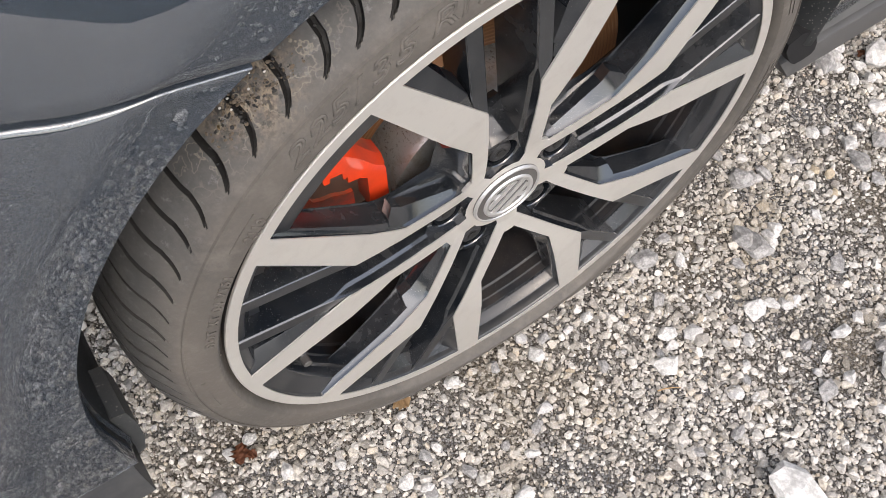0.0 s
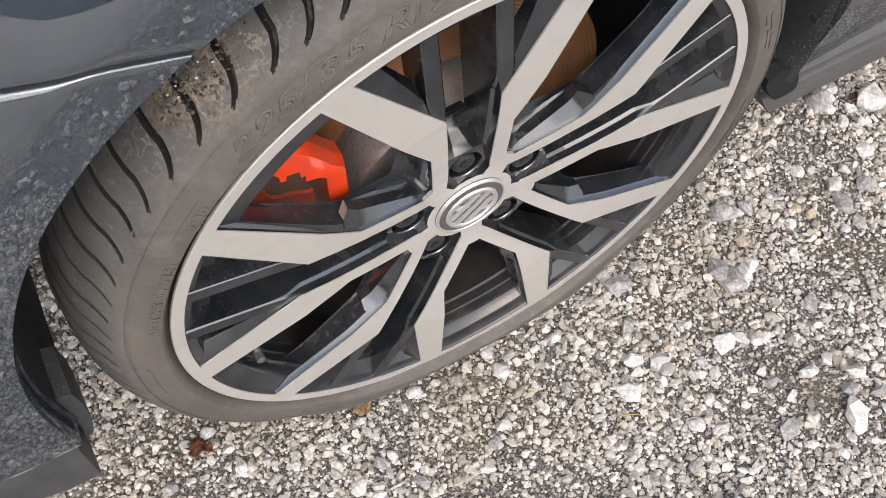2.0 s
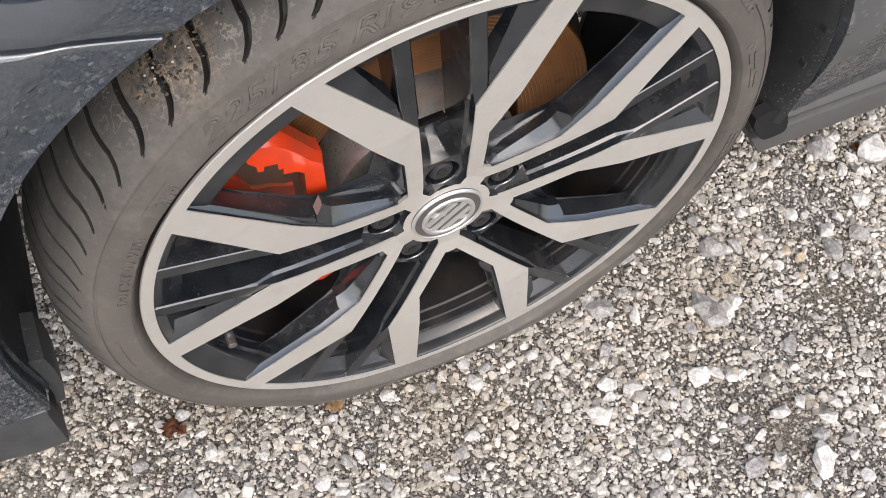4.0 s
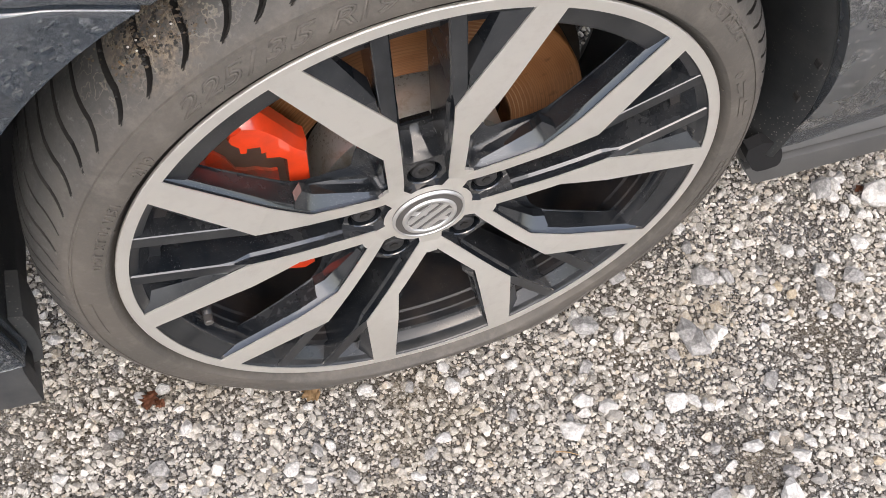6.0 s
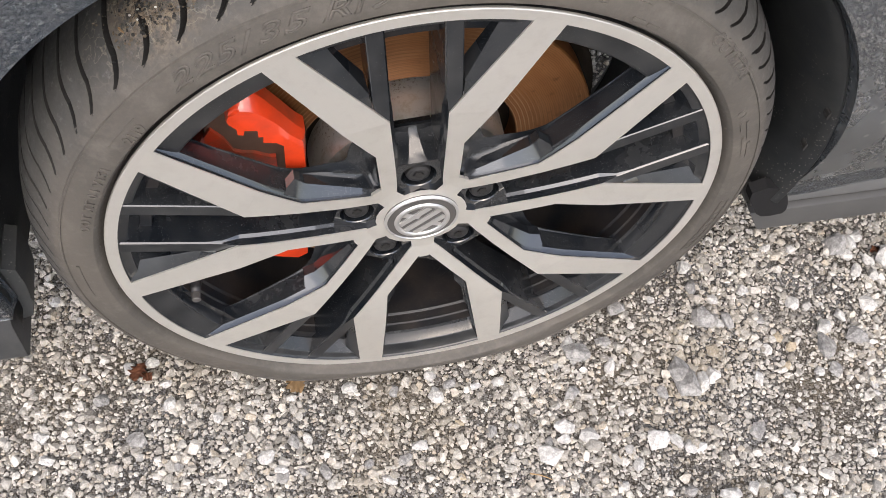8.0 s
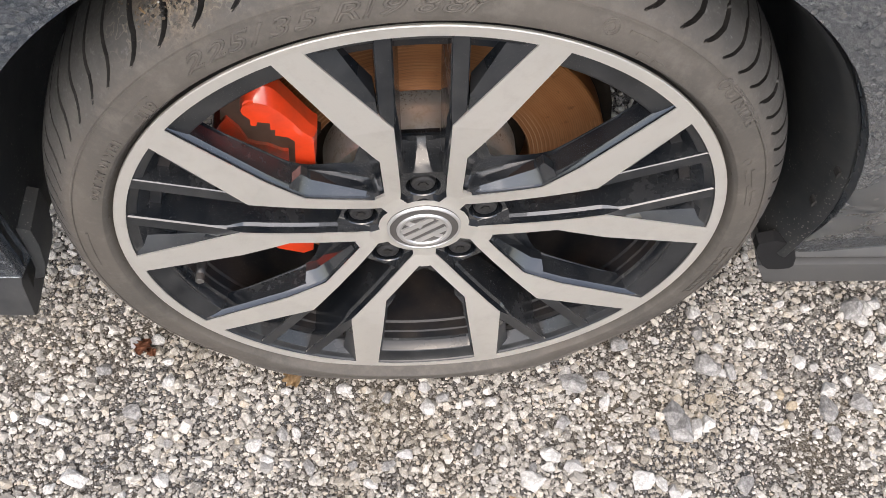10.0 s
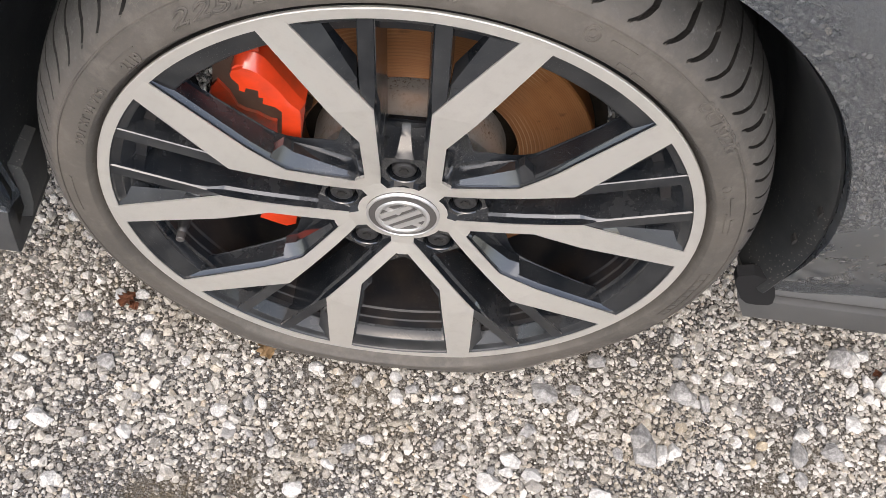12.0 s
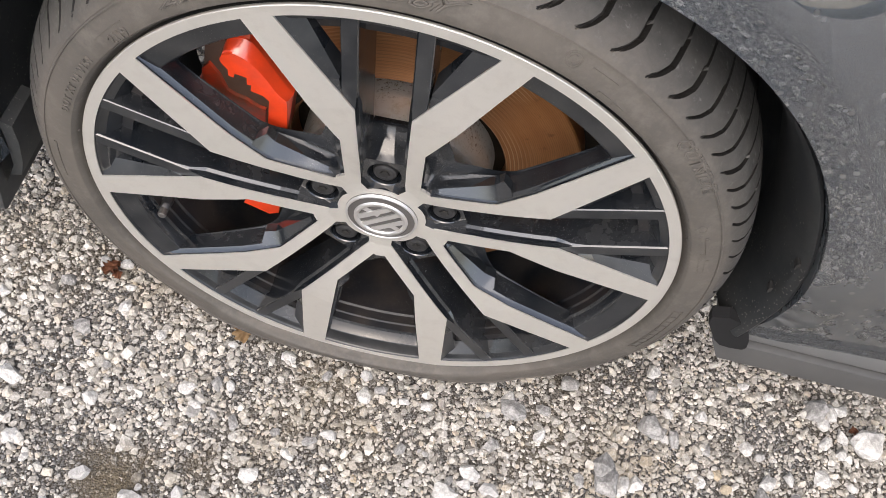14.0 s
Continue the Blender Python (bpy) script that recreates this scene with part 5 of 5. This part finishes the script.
gravel("grit", 32000, -0.72, 0.86, -0.46, 0.30, 0.0014, 0.0036, 10, 1.2, 0.25, False, True, 0.0, GRIT)
gravel("fine_gravel", 74000, -0.72, 0.86, -0.46, 0.34, 0.0028, 0.0066, 11, 1.3, 0.12, False, False, 0.35)
gravel("gravel", 20000, -0.72, 0.86, -0.46, 0.34, 0.0055, 0.0135, 12, 2.2, 0.16, False, False, 0.75)
gravel("coarse_gravel", 520, -0.72, 0.86, -0.46, 0.34, 0.012, 0.020, 14, 2.6, 0.30, False, False, 0.6)
gravel("outer_gravel", 20000, -1.8, 2.2, -1.9, 0.30, 0.007, 0.022, 13, 2.4, 0.25, True)
gravel("shaded_gravel", 6000, -0.40, 0.60, 0.33, 0.62, 0.004, 0.012, 15, 2.0, 0.15)


def build_stones():
    rng = random.Random(5)
    meshes = []
    for k in range(18):
        bm = bmesh.new()
        cut = [(Vector((rng.gauss(0, 1), rng.gauss(0, 1), rng.gauss(0, 1))).normalized(), rng.uniform(0.62, 0.85)) for _ in range(4)]
        for _ in range(26):
            p = Vector((rng.gauss(0, 1), rng.gauss(0, 1), rng.gauss(0, 1))).normalized() * rng.uniform(0.88, 1.08)
            for n, d in cut:
                if p.dot(n) > d:
                    p -= n * (p.dot(n) - d)
            bm.verts.new((p.x, p.y, p.z * 0.8))
        res = bmesh.ops.convex_hull(bm, input=bm.verts[:])
        bmesh.ops.delete(bm, geom=[g for g in res["geom_interior"] if isinstance(g, bmesh.types.BMVert)], context="VERTS")
        me = bpy.data.meshes.new("stone")
        bm.to_mesh(me)
        bm.free()
        me.materials.append(STONE)
        meshes.append(me)

    def shade(mat):
        out = []
        for me in meshes[:8]:
            c = me.copy()
            c.materials.clear()
            c.materials.append(mat)
            out.append(c)
        return out
    pale, grey, tan = shade(WHITE), shade(SLATE), shade(TAN)
    # the larger lumps that stand out: x, y, half size
    bright = [(0.156, -0.299, 0.0300), (0.258, -0.124, 0.0124), (0.279, -0.129, 0.0094), (0.317, -0.197, 0.0133), (0.346, -0.195, 0.0077), (0.380, -0.210, 0.0085), (0.364, -0.222, 0.0100), (0.330, -0.260, 0.0166),
              (0.398, -0.075, 0.0082), (0.474, -0.077, 0.0064), (0.175, -0.186, 0.0096), (0.190, -0.202, 0.0060), (0.207, -0.168, 0.0060), (0.290, -0.284, 0.0069), (-0.183, -0.202, 0.0120), (0.345, -0.062, 0.0095),
              (0.626, 0.052, 0.0200), (0.420, -0.040, 0.0076)]
    dull = [(0.043, -0.022, 0.0080), (0.137, -0.106, 0.0057), (0.196, -0.008, 0.0149), (0.388, 0.005, 0.0112), (0.358, 0.051, 0.0085), (0.195, -0.182, 0.0064), (0.276, -0.186, 0.0073), (0.258, -0.239, 0.0135),
            (0.148, -0.219, 0.0085), (0.098, -0.211, 0.0079), (0.494, -0.078, 0.0088), (0.562, 0.080, 0.0150), (0.231, 0.002, 0.0078), (0.281, -0.071, 0.0077), (0.360, 0.013, 0.0140)]
    warm = [(0.453, -0.042, 0.0069), (0.442, -0.026, 0.0072), (0.035, -0.128, 0.0046), (0.445, -0.254, 0.0081), (0.437, -0.065, 0.0060), (0.045, -0.067, 0.0050)]
    strewn = [(-0.351, -0.100, 0.0136), (-0.375, -0.110, 0.0068), (-0.321, -0.165, 0.0096), (-0.263, 0.008, 0.0094), (-0.391, -0.035, 0.0089), (-0.397, -0.008, 0.0084), (-0.280, 0.059, 0.0083), (-0.213, -0.016, 0.0074),
              (-0.261, -0.106, 0.0085), (-0.166, -0.071, 0.0084), (-0.075, -0.148, 0.0105), (0.134, -0.120, 0.0130), (0.158, -0.094, 0.0107), (0.188, 0.003, 0.0099), (0.230, -0.030, 0.0086), (0.357, 0.082, 0.0092),
              (0.380, 0.033, 0.0078), (0.419, 0.040, 0.0079), (0.596, 0.091, 0.0129), (0.575, 0.068, 0.0084), (0.598, 0.053, 0.0099), (0.530, -0.012, 0.0081), (0.024, -0.031, 0.0106), (-0.068, -0.008, 0.0088),
              (0.228, -0.149, 0.0083), (0.593, 0.033, 0.0100), (0.502, -0.024, 0.0115), (0.329, -0.069, 0.0125), (0.097, -0.029, 0.0077), (-0.041, -0.117, 0.0074), (-0.152, -0.088, 0.0080), (0.568, -0.003, 0.0105),
              (0.476, 0.012, 0.0095)]
    scattered = [(-0.302, -0.181, 0.0065), (-0.266, 0.033, 0.0066), (-0.162, -0.122, 0.0046), (-0.182, -0.114, 0.0040), (-0.224, -0.084, 0.0047), (-0.133, -0.009, 0.0060), (0.583, 0.083, 0.0110), (0.574, 0.042, 0.0088),
                 (0.472, 0.093, 0.0071), (0.504, 0.086, 0.0071), (0.290, -0.240, 0.0091), (0.286, -0.209, 0.0074), (0.265, -0.215, 0.0061), (-0.121, -0.058, 0.0071), (0.154, -0.106, 0.0078)]
    buried = [(-0.260, -0.065, 0.0063), (-0.335, 0.023, 0.0089), (0.428, -0.000, 0.0078), (0.371, 0.007, 0.0085), (-0.299, -0.030, 0.0112), (-0.107, -0.098, 0.0089), (-0.022, -0.098, 0.0076), (0.077, -0.083, 0.0077),
              (0.259, 0.040, 0.0114), (0.495, -0.048, 0.0145), (0.537, -0.042, 0.0121), (0.604, -0.025, 0.0118), (0.307, -0.049, 0.0149), (0.177, -0.057, 0.0102), (0.374, -0.135, 0.0107), (-0.136, -0.059, 0.0087), (0.344, -0.235, 0.0093), (0.314, -0.066, 0.0185), (-0.020, -0.019, 0.0074), (-0.060, -0.096, 0.0059),
              (-0.129, -0.093, 0.0058)]
    for lumps, kinds in ((bright, pale), (strewn, pale), (scattered, pale), (dull, grey), (buried, grey), (warm, tan)):
        for x, y, s in lumps:
            lay_stone(kinds[rng.randrange(8)], x, y, s * 1.14, rng)
    for _ in range(222):
        x, y = rng.uniform(-0.62, 0.80), rng.uniform(-0.42, 0.26)
        s = 0.0045 + 0.007 * rng.random() ** 3.5
        lay_stone(meshes[rng.randrange(18)], x, y, s, rng)


def lay_stone(me, x, y, s, rng):
    ob = new("stone", me)
    ob.parent = GROUND
    ob.matrix_basis = Matrix.Translation((x, y, ground_z(x, y) + s * 0.36)) @ pose(0, 0, 0, rng.uniform(-25, 25), rng.uniform(-25, 25), rng.uniform(0, 360)) @ Matrix.Diagonal((s * 1.12, s * rng.uniform(0.65, 1.0), s * 0.8, 1))


build_stones()


# ---- small things on the ground and the tyre ----
def leaf(x, y, size, turn, mat, label):
    """A curled dry leaf with a midrib."""
    bm = bmesh.new()
    rows = []
    for i in range(15):
        u = i / 14
        ragged = 1 + 0.30 * math.sin(23 * u + turn) + 0.22 * math.sin(41 * u + 2 * turn)
        w = size * 0.36 * math.sin(math.pi * min(1.0, 0.06 + 0.94 * u)) ** 0.6 * ragged
        row = []
        for k in (-1, -0.7, -0.4, -0.15, 0, 0.15, 0.4, 0.7, 1):
            curl = 0.34 * size * abs(k) ** 1.6 * (0.5 + 0.7 * math.sin(4 * u + turn + k))
            crease = 0.07 * size * math.sin(17 * u + 7 * k + turn)
            row.append(bm.verts.new(((u - 0.5) * size * (1 - 0.12 * abs(k)), w * k, curl + crease + 0.14 * size * math.sin(3 * u))))
        rows.append(row)
    mesh_rows(bm, rows)
    bmesh.ops.solidify(bm, geom=bm.faces[:], thickness=0.0003)
    ob = part("leaf", bm, mat, None, "", True)
    ob.matrix_basis = Matrix.Translation((x, y, ground_z(x, y) + 0.006)) @ pose(0, 0, 0, 8, -6, turn * 57)
    return tagged(ob, label, "leaf", "dry leaves on the gravel")


leaf(-0.294, 0.050, 0.024, 1.0, LEAF, "curled dry brown leaf lying on the gravel")
leaf(-0.286, 0.043, 0.014, 2.4, LEAF, "curled dry brown leaf lying on the gravel")
leaf(-0.128, 0.006, 0.026, 2.1, YELLOW, "yellowed dry leaf on gravel beside the tyre")
leaf(0.611, 0.068, 0.013, 0.4, LEAF, "reddish dry leaf lying on the gravel")


def twig(x, y, z, length, turn, tip, label):
    bm = bmesh.new()
    rows = []
    for i in range(7):
        u = i / 6
        r = 0.0008 * (1.1 - 0.6 * u)
        c = Vector(((u - 0.5) * length, 0.06 * length * math.sin(3 * u), 0))
        rows.append([bm.verts.new(c + Vector((0, r * math.cos(a), r * math.sin(a)))) for a in [k * math.pi / 3 for k in range(6)]])
    mesh_rows(bm, rows, True)
    ob = part("twig", bm, YELLOW, None, "", True)
    ob.matrix_basis = Matrix.Translation((x, y, z)) @ pose(0, 0, 0, 0, tip, turn)
    return tagged(ob, label, "twig")


twig(0.118, -0.144, ground_z(0.118, -0.144) + 0.0055, 0.026, -25, 4, "short pale straw twig on the gravel")


def tread_dirt():
    """Crumbs of dried mud and grit caught between the shoulder blocks."""
    rng = random.Random(9)
    for count, mat, spread, big, label in ((420, DEBRIS, 3.4, 0.0011, "dried mud crumbs and grit"), (300, GROOVE, 3.2, 0.0012, "black rubber crumbs")):
        bm = bmesh.new()
        for i in range(count):
            deg = rng.gauss(125.0, spread)
            k = 9.5 - rng.random() ** 1.5 * 6.0
            i0 = int(k)
            (r0, y0), (r1, y1) = SHOULDER[i0], SHOULDER[i0 + 1]
            r, y = r0 + (r1 - r0) * (k - i0) - 0.0002, y0 + (y1 - y0) * (k - i0)
            s = 0.0003 + big * rng.random() ** 2.5
            a = radians(deg)
            m = Matrix.Translation((r * math.cos(a), y, r * math.sin(a))) @ pose(0, 0, 0, rng.uniform(0, 360), rng.uniform(0, 360), 0) @ Matrix.Diagonal((s * rng.uniform(0.8, 1.8), s, s * 0.7, 1))
            bmesh.ops.create_icosphere(bm, subdivisions=1, radius=1.0, matrix=m)
        ob = part("tread_dirt", bm, mat, TYRE, label)
        tagged(ob, kind="stuff")
    # a few wet bright chips
    for deg, k in ((124.6, 6.2), (126.9, 7.0), (122.2, 6.6), (123.4, 7.4), (127.4, 6.8), (128.2, 7.2)):
        r, y = SHOULDER[int(k)]
        a = radians(deg)
        bm = bmesh.new()
        bmesh.ops.create_icosphere(bm, subdivisions=1, radius=1.0, matrix=Matrix.Translation((r * math.cos(a), y - 0.001, r * math.sin(a))) @ Matrix.Diagonal((0.0010, 0.0008, 0.0007, 1)))
        part("grit_chip", bm, WHITE, TYRE, "pale stone chip in tread")
    straw = twig(0, 0, 0, 0.016, 0, 0, "")
    straw.name = "straw"
    straw.parent = TYRE
    del straw["category"]
    a = radians(129.5)
    straw.matrix_basis = Matrix.Translation((0.3130 * math.cos(a), 0.0225, 0.3130 * math.sin(a))) @ pose(0, 0, 0, 0, 60, 70)


tread_dirt()


def vent_pips():
    """Short rubber hairs round the bead."""
    for k in range(24):
        a = radians(7 + 15 * k)
        bm = revolve([(0.0, -0.0030), (0.0005, -0.0028), (0.0006, 0.004)], 6)
        o = part("vent_pip", bm, RUBBER, TYRE)
        o.matrix_basis = Matrix.Translation((0.2622 * math.cos(a), 0.004, 0.2622 * math.sin(a)))
    return None


vent_pips()
